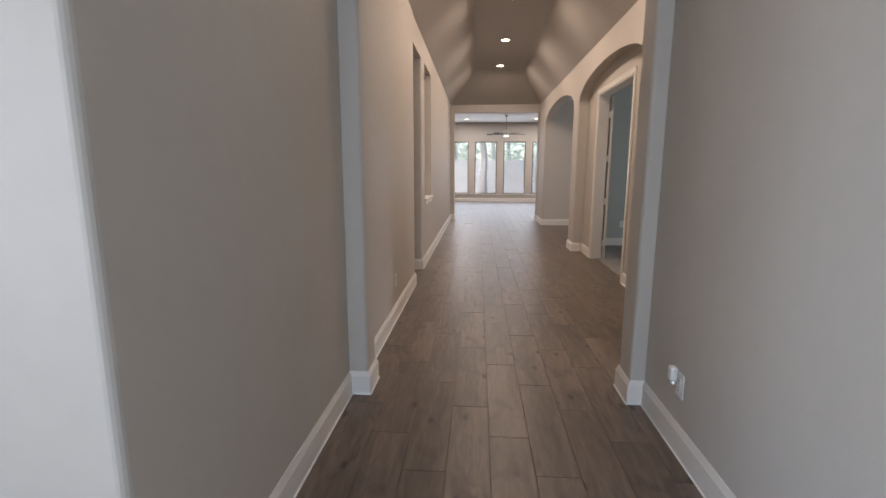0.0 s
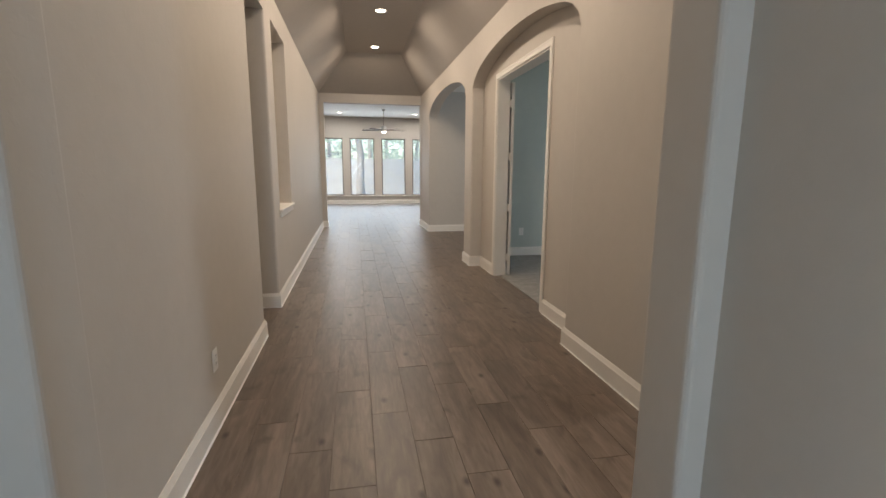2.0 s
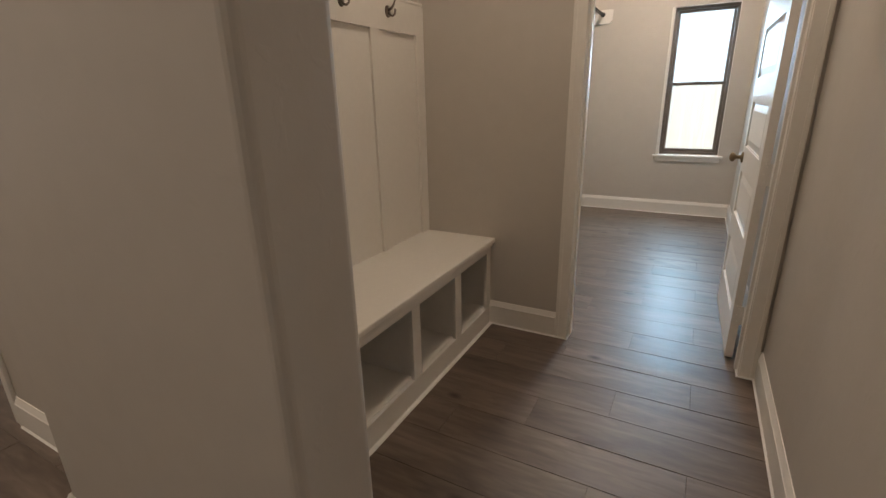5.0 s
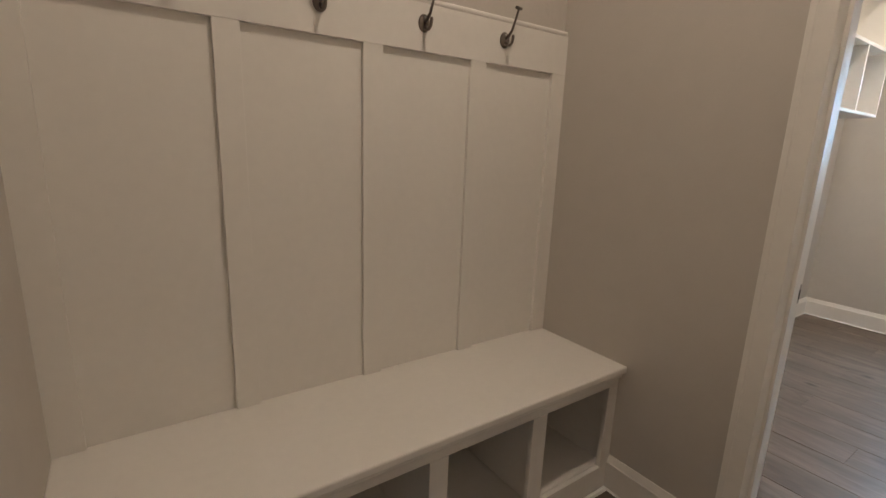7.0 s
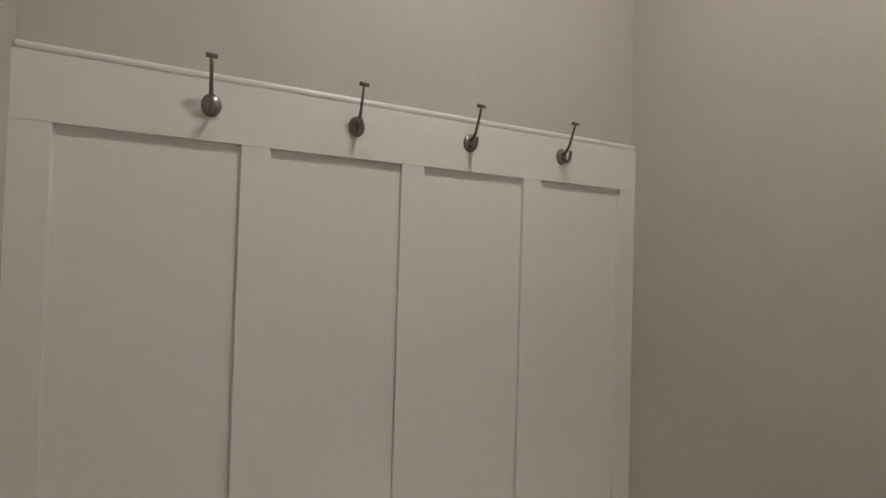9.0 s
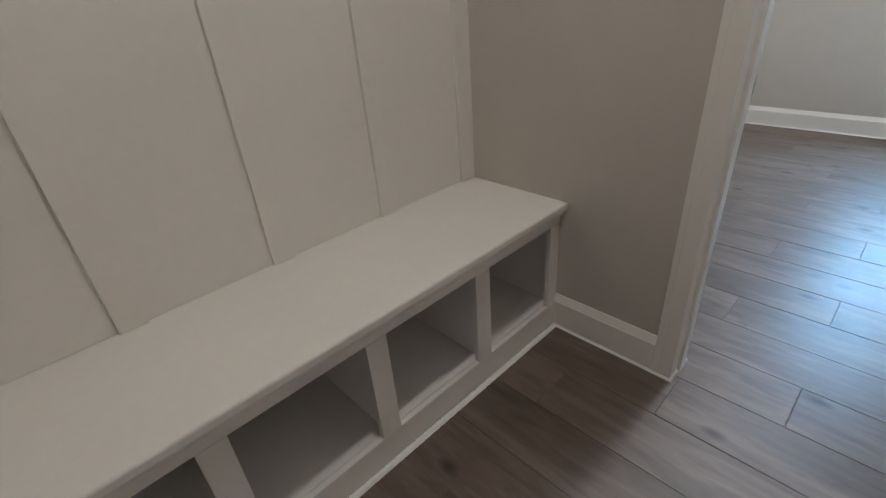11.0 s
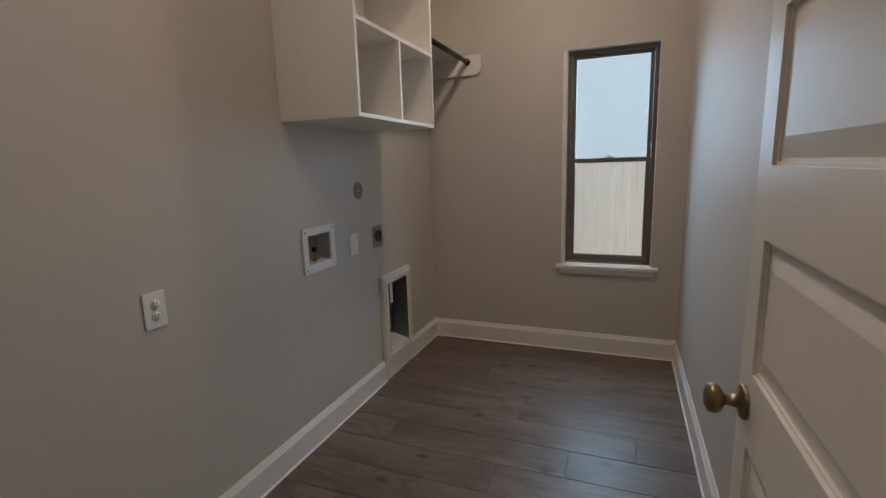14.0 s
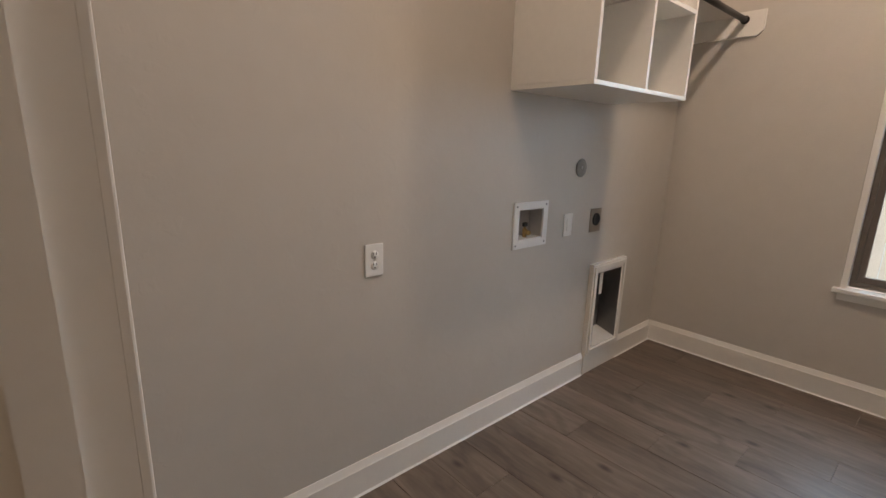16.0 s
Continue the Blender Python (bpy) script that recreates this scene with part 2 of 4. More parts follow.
KNOBMAT = mat("antique_brass", (0.27, 0.20, 0.125), 0.30, 1.0, var=0.08, vscale=20)
CAPMETAL = mat("dull_zinc", (0.25, 0.235, 0.215), 0.62, 0.6, var=0.10, vscale=22)
BRASS = mat("brass_valve", (0.42, 0.28, 0.11), 0.3, 1.0)
CHROME = mat("brushed_steel", (0.58, 0.57, 0.55), 0.35, 1.0, var=0.05, vscale=20)
BLACK = mat("black_plastic", (0.012, 0.012, 0.012), 0.7)
DARKTIN = mat("galvanised_box", (0.20, 0.20, 0.20), 0.45, 0.7, var=0.12, vscale=12)
PLATE = mat("white_plastic", (0.82, 0.81, 0.78), 0.3, var=0.01)
PVC = mat("white_plastic_box", (0.78, 0.78, 0.77), 0.35, var=0.02)
GLASS = clear_glass()
# clean glass with overexposure haze put into the material
HAZY = clear_glass(0.22)
LENS = glow("lamp_lens", (1.0, 0.86, 0.68), 5)
FENCE = plank_wood("new_pine_fence", (0.59, 0.56, 0.51), (0.51, 0.47, 0.415), knots=True)
OLDFENCE = plank_wood("weathered_fence", (0.34, 0.32, 0.31), (0.27, 0.25, 0.24))
STUCCO = mat("pale_siding", (0.60, 0.74, 0.84), 0.8, var=0.03)
SOIL = mat("leaf_litter_ground", (0.42, 0.36, 0.27), 0.95, var=0.35, vscale=2, bump=0.8, bscale=30)
BARK = mat("pine_bark", (0.24, 0.20, 0.17), 0.9, var=0.35, vscale=9, bump=1, bscale=25)
LEAF = mat("pine_foliage", (0.14, 0.22, 0.13), 0.6, var=0.4, vscale=5)
FANBLADE = mat("fan_blade", (0.10, 0.075, 0.055), 0.65, var=0.15, vscale=6)

# ---------------------------------------------------------------- mesh helpers


def box(bm, x0, x1, y0, y1, z0, z1, bevel=0.0, seg=2):
    vs = [bm.verts.new((x, y, z)) for x in (x0, x1) for y in (y0, y1) for z in (z0, z1)]
    idx = ((0, 1, 3, 2), (4, 6, 7, 5), (0, 4, 5, 1), (2, 3, 7, 6), (0, 2, 6, 4), (1, 5, 7, 3))
    fs = [bm.faces.new([vs[i] for i in f]) for f in idx]
    if bevel:
        es = list({e for f in fs for e in f.edges})
        bmesh.ops.bevel(bm, geom=es, offset=bevel, segments=seg, affect="EDGES", profile=0.5)
    return vs


def prism(bm, pts, axis, a0, a1):
    """Extrudes a plane outline along x, y or z."""
    def at(p, a):
        return {"x": (a, p[0], p[1]), "y": (p[0], a, p[1]), "z": (p[0], p[1], a)}[axis]
    lo, hi = [bm.verts.new(at(p, a0)) for p in pts], [bm.verts.new(at(p, a1)) for p in pts]
    bm.faces.new(lo), bm.faces.new(hi[::-1])
    for i in range(len(pts)):
        j = (i + 1) % len(pts)
        bm.faces.new((lo[i], hi[i], hi[j], lo[j]))


def rounded(pts, r=0.02, seg=4, skip=()):
    """A plan outline with its convex corners rounded, as drywall with bullnose bead has."""
    out, n = [], len(pts)
    area2 = sum(pts[i][0] * pts[(i + 1) % n][1] - pts[(i + 1) % n][0] * pts[i][1] for i in range(n))
    for i in range(n):
        p, a, b = Vector(pts[i]), Vector(pts[i - 1]), Vector(pts[(i + 1) % n])
        u, v = (a - p).normalized(), (b - p).normalized()
        turn = (p - a).x * (b - p).y - (p - a).y * (b - p).x
        if i in skip or turn * area2 <= 0:
            out.append(tuple(p))
            continue
        c = p + (u + v) * r
        for k in range(seg + 1):
            t = k / seg * math.pi / 2
            out.append(tuple(c - v * r * math.cos(t) - u * r * math.sin(t)))
    return out


def cyl(bm, p0, p1, r0, r1=None, n=16):
    r1 = r0 if r1 is None else r1
    p0, p1 = Vector(p0), Vector(p1)
    q = (p1 - p0).to_track_quat("Z", "Y")
    ra = [bm.verts.new(p0 + q @ Vector((r0 * math.cos(2 * math.pi * i / n), r0 * math.sin(2 * math.pi * i / n), 0))) for i in range(n)]
    rb = [bm.verts.new(p1 + q @ Vector((r1 * math.cos(2 * math.pi * i / n), r1 * math.sin(2 * math.pi * i / n), 0))) for i in range(n)]
    bm.faces.new(ra[::-1]), bm.faces.new(rb)
    for i in range(n):
        j = (i + 1) % n
        bm.faces.new((ra[i], ra[j], rb[j], rb[i])).smooth = True


def lathe(bm, origin, direction, prof, n=20):
    """Turns a profile of (radius, along) round a direction."""
    q = Vector(direction).to_track_quat("Z", "Y")
    o = Vector(origin)
    rings = []
    for r, h in prof:
        rings.append([bm.verts.new(o + q @ Vector((r * math.cos(2 * math.pi * i / n), r * math.sin(2 * math.pi * i / n), h))) for i in range(n)])
    for a, b in zip(rings, rings[1:]):
        for i in range(n):
            j = (i + 1) % n
            bm.faces.new((a[i], a[j], b[j], b[i])).smooth = True
    bm.faces.new(rings[0][::-1]), bm.faces.new(rings[-1])


def tube(bm, pts, radii, n=10):
    pts = [Vector(p) for p in pts]
    rings, q, last = [], None, None
    for i, p in enumerate(pts):
        d = (pts[min(i + 1, len(pts) - 1)] - pts[max(i - 1, 0)]).normalized()
        q = d.to_track_quat("Z", "Y") if q is None else last.rotation_difference(d) @ q
        last = d
        r = radii[i] if isinstance(radii, (list, tuple)) else radii
        rings.append([bm.verts.new(p + q @ Vector((r * math.cos(2 * math.pi * k / n), r * math.sin(2 * math.pi * k / n), 0))) for k in range(n)])
    for a, b in zip(rings, rings[1:]):
        for k in range(n):
            j = (k + 1) % n
            bm.faces.new((a[k], a[j], b[j], b[k])).smooth = True
    bm.faces.new(rings[0][::-1]), bm.faces.new(rings[-1])


def mesh_object(name, bm, material, recalc=True):
    if recalc:
        bmesh.ops.recalc_face_normals(bm, faces=bm.faces)
    me = bpy.data.meshes.new(name)
    bm.to_mesh(me)
    bm.free()
    me.materials.append(material)
    return new(name, me)


def part(name, bm, material, parent, label=""):
    ob = mesh_object(name, bm, material)
    ob.parent = parent
    if label:
        ob["label"] = label
    return ob


def thing(name, label, category, at=(0, 0, 0), group="", kind=""):
    ob = new(name)
    ob.location = at
    ob.empty_display_size = 0.1
    return tagged(ob, label, category, group, kind)


def B(*boxes, bevel=0.0, seg=2, weld=False):
    bm = bmesh.new()
    for b in boxes:
        box(bm, *b, bevel=bevel, seg=seg)
    if weld:
        bmesh.ops.remove_doubles(bm, verts=bm.verts, dist=0.00001)
    return bm


def structure(name, bm, material, label, category="wall"):
    return tagged(mesh_object(name, bm, material), label, category, kind="structure")


def sweep(bm, path, prof):
    """Sweeps a (depth, height) profile along a plan path; depth is to the path's left."""
    P = [Vector(p) for p in path]
    rings = []
    for i, p in enumerate(P):
        ns = []
        if i > 0:
            d = (p - P[i - 1]).normalized()
            ns.append(Vector((-d.y, d.x)))
        if i < len(P) - 1:
            d = (P[i + 1] - p).normalized()
            ns.append(Vector((-d.y, d.x)))
        nrm = ns[0] if len(ns) == 1 else (ns[0] + ns[1]) / (1 + ns[0].dot(ns[1]))
        rings.append([bm.verts.new((p.x + nrm.x * d, p.y + nrm.y * d, z)) for d, z in prof])
    for a, b in zip(rings, rings[1:]):
        for k in range(len(prof)):
            j = (k + 1) % len(prof)
            bm.faces.new((a[k], a[j], b[j], b[k]))
    bm.faces.new(rings[0][::-1]), bm.faces.new(rings[-1])


BASE = ((0, 0.004), (0.016, 0.004), (0.016, 0.116), (0.0135, 0.119), (0.0055, 0.140), (0.0035, 0.146), (0, 0.146))
BEAD = ((0.004, 0.0), (0.023, 0.0), (0.017, 0.007), (0.004, 0.007))


def baseboard(path):
    bm = bmesh.new()
    sweep(bm, path, BASE)
    ob = structure("baseboard", bm, TRIM, "white painted baseboard with a stepped top edge", "baseboard")
    bm = bmesh.new()
    sweep(bm, path, BEAD)
    part("caulk_bead", bm, CAULK, ob, "white caulk line along the floor")


# ---------------------------------------------------------------- walls
HALL_TOP = 3.12

# foyer and the opening between foyer and hall
bm = bmesh.new()
prism(bm, rounded([(-0.455, 1.24), (-0.455, 3.02), (-0.34, 3.02), (-0.34, 3.235), (-0.62, 3.235), (-0.62, 1.40), (-2.1, 1.40), (-2.1, 1.24)], 0.022, skip=(4, 6, 7)), "z", 0, HALL_TOP)
structure("wall_foyer_west", bm, PAINT, "greige painted drywall with rounded corners")
# unseen wall; its opening is made up to go with the west fill
structure("wall_foyer_far_west", B((-2.25, -2.1, -5.0, -1.3, 0, HALL_TOP), (-2.25, -2.1, 0.7, 1.40, 0, HALL_TOP), (-2.25, -2.1, -1.3, 0.7, 0, 0.7), (-2.25, -2.1, -1.3, 0.7, 2.3, HALL_TOP)), PAINT, "greige painted drywall round an unseen opening added for fill light")
bm = bmesh.new()
prism(bm, rounded([(1.33, -5.0), (1.52, -5.0), (1.52, 3.02), (7.43, 3.02), (7.43, 3.24), (4.6, 3.24), (4.6, 3.235), (1.245, 3.235), (1.245, 3.02), (1.33, 3.02)], 0.022, skip=(0, 1, 2, 3, 4, 5, 6)), "z", 0, HALL_TOP)
structure("wall_foyer_east", bm, PAINT, "greige painted drywall with rounded corners")
structure("wall_laundry_south_top", B((3.90, 7.43, 3.03, 3.239, HALL_TOP, 3.62)), PAINT, "greige painted drywall under the laundry ceiling")
# two added slabs out of view, to block direct sun from the foyer
structure("entry_sun_shield", B((-2.25, 1.52, -8.2, -5.16, 2.75, 2.9)), CEIL, "unseen slab that keeps the sun out of the entry", "roof")
structure("side_sun_shield", B((-4.6, -2.26, -8.2, 1.4, 2.75, 2.9)), CEIL, "unseen slab that keeps the sun out of the west opening", "roof")
structure("wall_foyer_header", B((-0.34, 1.245, 3.02, 3.235, 2.84, HALL_TOP)), PAINT, "greige drywall header over the hall opening")
bm = B((-2.1, -0.70, -5.15, -5.0, 0, HALL_TOP), (1.10, 1.33, -5.15, -5.0, 0, HALL_TOP), (-0.70, 1.10, -5.15, -5.0, 2.45, HALL_TOP), (-0.70, 1.10, -5.15, -5.0, 0, 0.50))
structure("wall_foyer_south", bm, PAINT, "greige painted drywall round the entry glass")

# hall, west side
bm = bmesh.new()
prism(bm, rounded([(-0.428, 3.235), (-0.428, 5.85), (-0.62, 5.85), (-0.62, 3.235)], 0.022, skip=(0, 3)), "z", 0, HALL_TOP)
box(bm, -0.62, -0.44, 5.85, 6.70, 2.82, HALL_TOP)
structure("wall_hall_west", bm, PAINT, "greige painted drywall with rounded corners")
bm = bmesh.new()
prism(bm, rounded([(-0.44, 6.70), (-0.44, 7.05), (-0.74, 7.05), (-0.74, 6.70)], 0.022, skip=(1, 2)), "z", 0, HALL_TOP)
box(bm, -0.74, -0.44, 7.05, 7.96, 0, 0.94), box(bm, -0.74, -0.44, 7.05, 7.96, 2.84, HALL_TOP)
box(bm, -0.74, -0.66, 7.05, 7.96, 0.94, 2.84)
box(bm, -0.74, -0.44, 7.96, 13.40, 0, HALL_TOP)
structure("wall_hall_west_niche", bm, PAINT, "greige painted drywall with a tall recessed niche")
bm = B((-0.655, -0.405, 7.00, 8.01, 0.94, 0.968), bevel=0.006)
sill = structure("niche_sill", bm, TRIM, "white painted niche sill board", "sill")
part("apron", B((-0.438, -0.424, 7.02, 7.99, 0.88, 0.938), bevel=0.003), TRIM, sill)
structure("wall_side_room", B((-2.25, -2.1, 1.40, 8.0, 0, HALL_TOP), (-2.1, -0.74, 7.05, 7.2, 0, HALL_TOP)), PAINT, "greige painted drywall of the side passage")

# hall, east side: mudroom corner, two arched recesses
bm = bmesh.new()
prism(bm, rounded([(1.96, 4.18), (2.17, 4.18), (2.17, 5.20), (2.27, 5.20), (2.27, 6.12), (2.12, 6.12), (2.12, 5.25), (1.96, 5.25)], 0.022, skip=(2, 3, 4, 5, 6)), "z", 0, HALL_TOP)
prism(bm, rounded([(2.12, 7.70), (2.27, 7.70), (2.27, 9.02), (2.27, 9.17), (2.17, 9.17), (2.17, 8.79), (1.96, 8.79), (1.96, 8.37), (2.12, 8.37)], 0.022, skip=(0, 1, 2, 3, 4, 5, 8)), "z", 0, HALL_TOP)
box(bm, 2.12, 2.27, 6.12, 7.70, 2.49, HALL_TOP)
prism(bm, rounded([(1.96, 12.20), (2.17, 12.20), (5.5, 12.20), (5.5, 12.35), (2.17, 12.35), (2.17, 13.40), (1.96, 13.40)], 0.022, skip=(1, 2, 3, 4, 5, 6)), "z", 0, HALL_TOP)


def arch_head(bm, y0, y1, spring, apex, x0, x1):
    c, h, w = (y0 + y1) / 2, apex - spring, (y1 - y0) / 2
    pts = [(y0, HALL_TOP), (y0, spring)]
    n = 28
    for i in range(1, n):
        a = math.pi * (1 - i / n)
        pts.append((c + w * math.cos(a), spring + h * math.sin(a) ** 0.9))
    pts += [(y1, spring), (y1, HALL_TOP)]
    prism(bm, pts, "x", x0, x1)


arch_head(bm, 5.25, 8.37, 2.43, 2.81, 1.96, 2.12)
arch_head(bm, 8.79, 12.20, 2.46, 2.82, 1.96, 2.17)
for ya, yb, z in ((5.228, 5.25, 2.43), (8.37, 8.392, 2.43), (8.768, 8.79, 2.46), (12.20, 12.222, 2.46)):
    box(bm, 1.96, 1.982, ya, yb, z, HALL_TOP)
structure("wall_hall_east", bm, PAINT, "greige drywall with two arched recesses and rounded corners")
structure("wall_side_hall", B((5.35, 5.5, 9.17, 12.2, 0, HALL_TOP)), PAINT, "greige painted drywall at the end of the side hall")

# far end of the hall and the living room
bm = B((-0.74, -0.335, 13.40, 13.60, 0, 3.45), (-0.335, 1.945, 13.40, 13.60, 2.91, 3.45), (1.945, 5.6, 13.40, 13.60, 0, 3.45), (-3.6, -0.74, 13.40, 13.60, 0, 3.45))
structure("wall_living_south", bm, PAINT, "greige drywall with a wide squared opening")
structure("wall_living_west", B((-3.6, -3.45, 13.60, 21.15, 0, 3.45)), PAINT, "greige painted drywall")
structure("wall_living_east", B((5.45, 5.6, 13.60, 21.15, 0, 3.45)), PAINT, "greige painted drywall")
LW = [(-1.06, -0.10), (0.17, 1.14), (1.42, 2.38), (2.66, 3.62)]
bm = bmesh.new()
edge = -3.45
for a, b in LW:
    box(bm, edge, a, 21.0, 21.15, 0, 3.45)
    box(bm, a, b, 21.0, 21.15, 0, 0.34)
    box(bm, a, b, 21.0, 21.15, 2.59, 3.45)
    edge = b
box(bm, edge, 5.45, 21.0, 21.15, 0, 3.45)
structure("wall_living_north", bm, PAINT, "greige drywall with a row of tall windows")

# bedroom behind the double door
structure("wall_bedroom_north", B((2.27, 6.6, 9.02, 9.17, 0, HALL_TOP)), COOLWALL, "painted drywall tinted blue-grey for cool daylight")
structure("wall_bedroom_east", B((6.45, 6.6, 5.20, 6.2, 0, HALL_TOP), (6.45, 6.6, 8.0, 9.02, 0, HALL_TOP), (6.45, 6.6, 6.2, 8.0, 0, 0.75), (6.45, 6.6, 6.2, 8.0, 2.4, HALL_TOP)), COOLWALL, "painted drywall tinted blue-grey for cool daylight, with a window opening")

# mudroom and laundry
structure("wall_mudroom_north", B((2.17, 3.90, 5.05, 5.20, 0, HALL_TOP), (3.90, 5.692, 5.05, 5.20, 0, 3.62), (5.692, 5.878, 5.05, 5.20, 0, 0.9265), (5.692, 5.878, 5.05, 5.20, 1.0785, 3.62), (5.878, 6.4365, 5.05, 5.20, 0, 3.62), (6.4365, 6.7135, 5.05, 5.20, 0, 0.1735), (6.4365, 6.7135, 5.05, 5.20, 0.6475, 3.62), (6.7135, 7.43, 5.05, 5.20, 0, 3.62), weld=True), PAINT, "greige painted drywall behind bench and laundry hookups")
DOOR_Y0, DOOR_Y1, DOOR_H = 3.318, 4.15, 2.16
bm = B((3.90, 4.025, DOOR_Y1 + 0.018, 5.05, 0, 3.62), (3.90, 4.025, 3.235, DOOR_Y0 - 0.018, 0, 3.62), (3.90, 4.025, DOOR_Y0 - 0.018, DOOR_Y1 + 0.018, DOOR_H + 0.018, 3.62))
structure("wall_laundry_west", bm, PAINT, "greige drywall between mudroom and laundry")
WY0, WY1, WZ0, WZ1 = 3.425, 4.01, 0.66, 2.145
WYN = WY1 + 0.026
bm = B((7.28, 7.43, 3.24, WY0, 0, HALL_TOP), (7.28, 7.43, WYN, 5.05, 0, HALL_TOP), (7.28, 7.43, WY0, WYN, 0, WZ0 - 0.03), (7.28, 7.43, WY0, WYN, WZ1, HALL_TOP))
structure("wall_laundry_east", bm, PAINT, "greige drywall with a single-hung window opening")

# ---------------------------------------------------------------- ceilings


def sheet(name, faces, material, label, thick=0.04):
    bm = bmesh.new()
    for f in faces:
        bm.faces.new([bm.verts.new(p) for p in f])
    bmesh.ops.remove_doubles(bm, verts=bm.verts, dist=0.0005)
    bmesh.ops.recalc_face_normals(bm, faces=bm.faces)
    if sum(f.normal.z for f in bm.faces) > 0:
        bmesh.ops.reverse_faces(bm, faces=bm.faces)
    top = bmesh.ops.extrude_face_region(bm, geom=list(bm.faces), use_keep_orig=True)
    for v in top["geom"]:
        if isinstance(v, bmesh.types.BMVert):
            v.co.z += thick
    return structure(name, bm, material, label, "ceiling")


x0, x1, xa, xb = -0.44, 1.96, 0.225, 1.365
y0, y1, ya, yb, zt = 3.235, 13.40, 4.45, 12.15, 3.75
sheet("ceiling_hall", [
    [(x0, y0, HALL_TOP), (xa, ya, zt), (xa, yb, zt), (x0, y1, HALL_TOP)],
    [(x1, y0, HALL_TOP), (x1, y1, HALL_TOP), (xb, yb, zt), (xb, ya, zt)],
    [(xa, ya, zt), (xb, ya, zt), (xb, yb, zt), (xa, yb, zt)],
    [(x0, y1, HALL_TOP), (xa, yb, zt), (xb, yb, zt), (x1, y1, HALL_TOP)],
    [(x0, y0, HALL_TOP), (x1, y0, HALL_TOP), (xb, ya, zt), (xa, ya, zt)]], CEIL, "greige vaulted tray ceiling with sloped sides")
structure("ceiling_foyer", B((-2.1, 1.37, -5.1, 3.02, 3.05, 3.15)), WHITECEIL, "white painted ceiling", "ceiling")
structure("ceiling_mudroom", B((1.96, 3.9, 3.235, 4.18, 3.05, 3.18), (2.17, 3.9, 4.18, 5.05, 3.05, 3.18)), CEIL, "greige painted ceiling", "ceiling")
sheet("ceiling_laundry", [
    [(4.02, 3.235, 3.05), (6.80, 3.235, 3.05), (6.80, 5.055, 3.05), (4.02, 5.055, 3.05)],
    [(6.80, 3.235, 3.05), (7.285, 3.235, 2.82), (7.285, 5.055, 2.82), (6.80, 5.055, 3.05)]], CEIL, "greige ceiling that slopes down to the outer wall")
structure("ceiling_living", B((-3.5, 5.5, 13.5, 21.1, 3.40, 3.5)), WHITECEIL, "white painted ceiling", "ceiling")
structure("ceiling_bedroom", B((2.27, 6.5, 5.2, 9.05, 3.05, 3.15)), WHITECEIL, "white painted ceiling", "ceiling")
structure("ceiling_side_hall", B((2.17, 5.4, 9.12, 12.25, 3.05, 3.15), (2.0, 2.2, 8.79, 12.25, 3.08, 3.15)), WHITECEIL, "white painted ceiling", "ceiling")
structure("ceiling_side_room", B((-2.2, -0.6, 1.40, 7.1, 3.05, 3.15)), WHITECEIL, "white painted ceiling", "ceiling")
structure("ceiling_mudroom_opening", B((1.245, 1.96, 3.235, 4.18, 3.10, 3.16)), CEIL, "greige ceiling over the mudroom opening", "ceiling")

# ---------------------------------------------------------------- baseboards (path keeps the room on its left)
baseboard([(-2.1, 1.24), (-0.455, 1.24), (-0.455, 3.02), (-0.34, 3.02), (-0.34, 3.235), (-0.428, 3.235), (-0.428, 5.85), (-0.62, 5.85)][::-1])
baseboard([(-0.74, 6.70), (-0.44, 6.70), (-0.44, 13.40), (-0.335, 13.40), (-0.335, 13.60)][::-1])
baseboard([(1.33, -4.9), (1.33, 3.02), (1.245, 3.02), (1.245, 3.235), (3.90, 3.235), (3.90, DOOR_Y0 - 0.066)])
baseboard([(3.90, DOOR_Y1 + 0.066), (3.90, 4.618)])
baseboard([(2.17, 4.618), (2.17, 4.18), (1.96, 4.18), (1.96, 5.25), (2.12, 5.25), (2.12, 6.055)])
baseboard([(2.12, 7.765), (2.12, 8.37), (1.96, 8.37), (1.96, 8.79), (2.17, 8.79)])
baseboard([(5.35, 12.20), (1.96, 12.20), (1.96, 13.40), (1.945, 13.40), (1.945, 13.60)])
baseboard([(4.025, DOOR_Y0 - 0.07), (4.025, 3.24), (7.28, 3.24), (7.28, 5.05), (6.772, 5.05)])
baseboard([(6.378, 5.05), (4.025, 5.05), (4.025, DOOR_Y1 + 0.07)])
baseboard([(5.45, 21.0), (-3.45, 21.0)])
baseboard([(6.45, 9.02), (2.27, 9.02), (2.27, 7.7)])

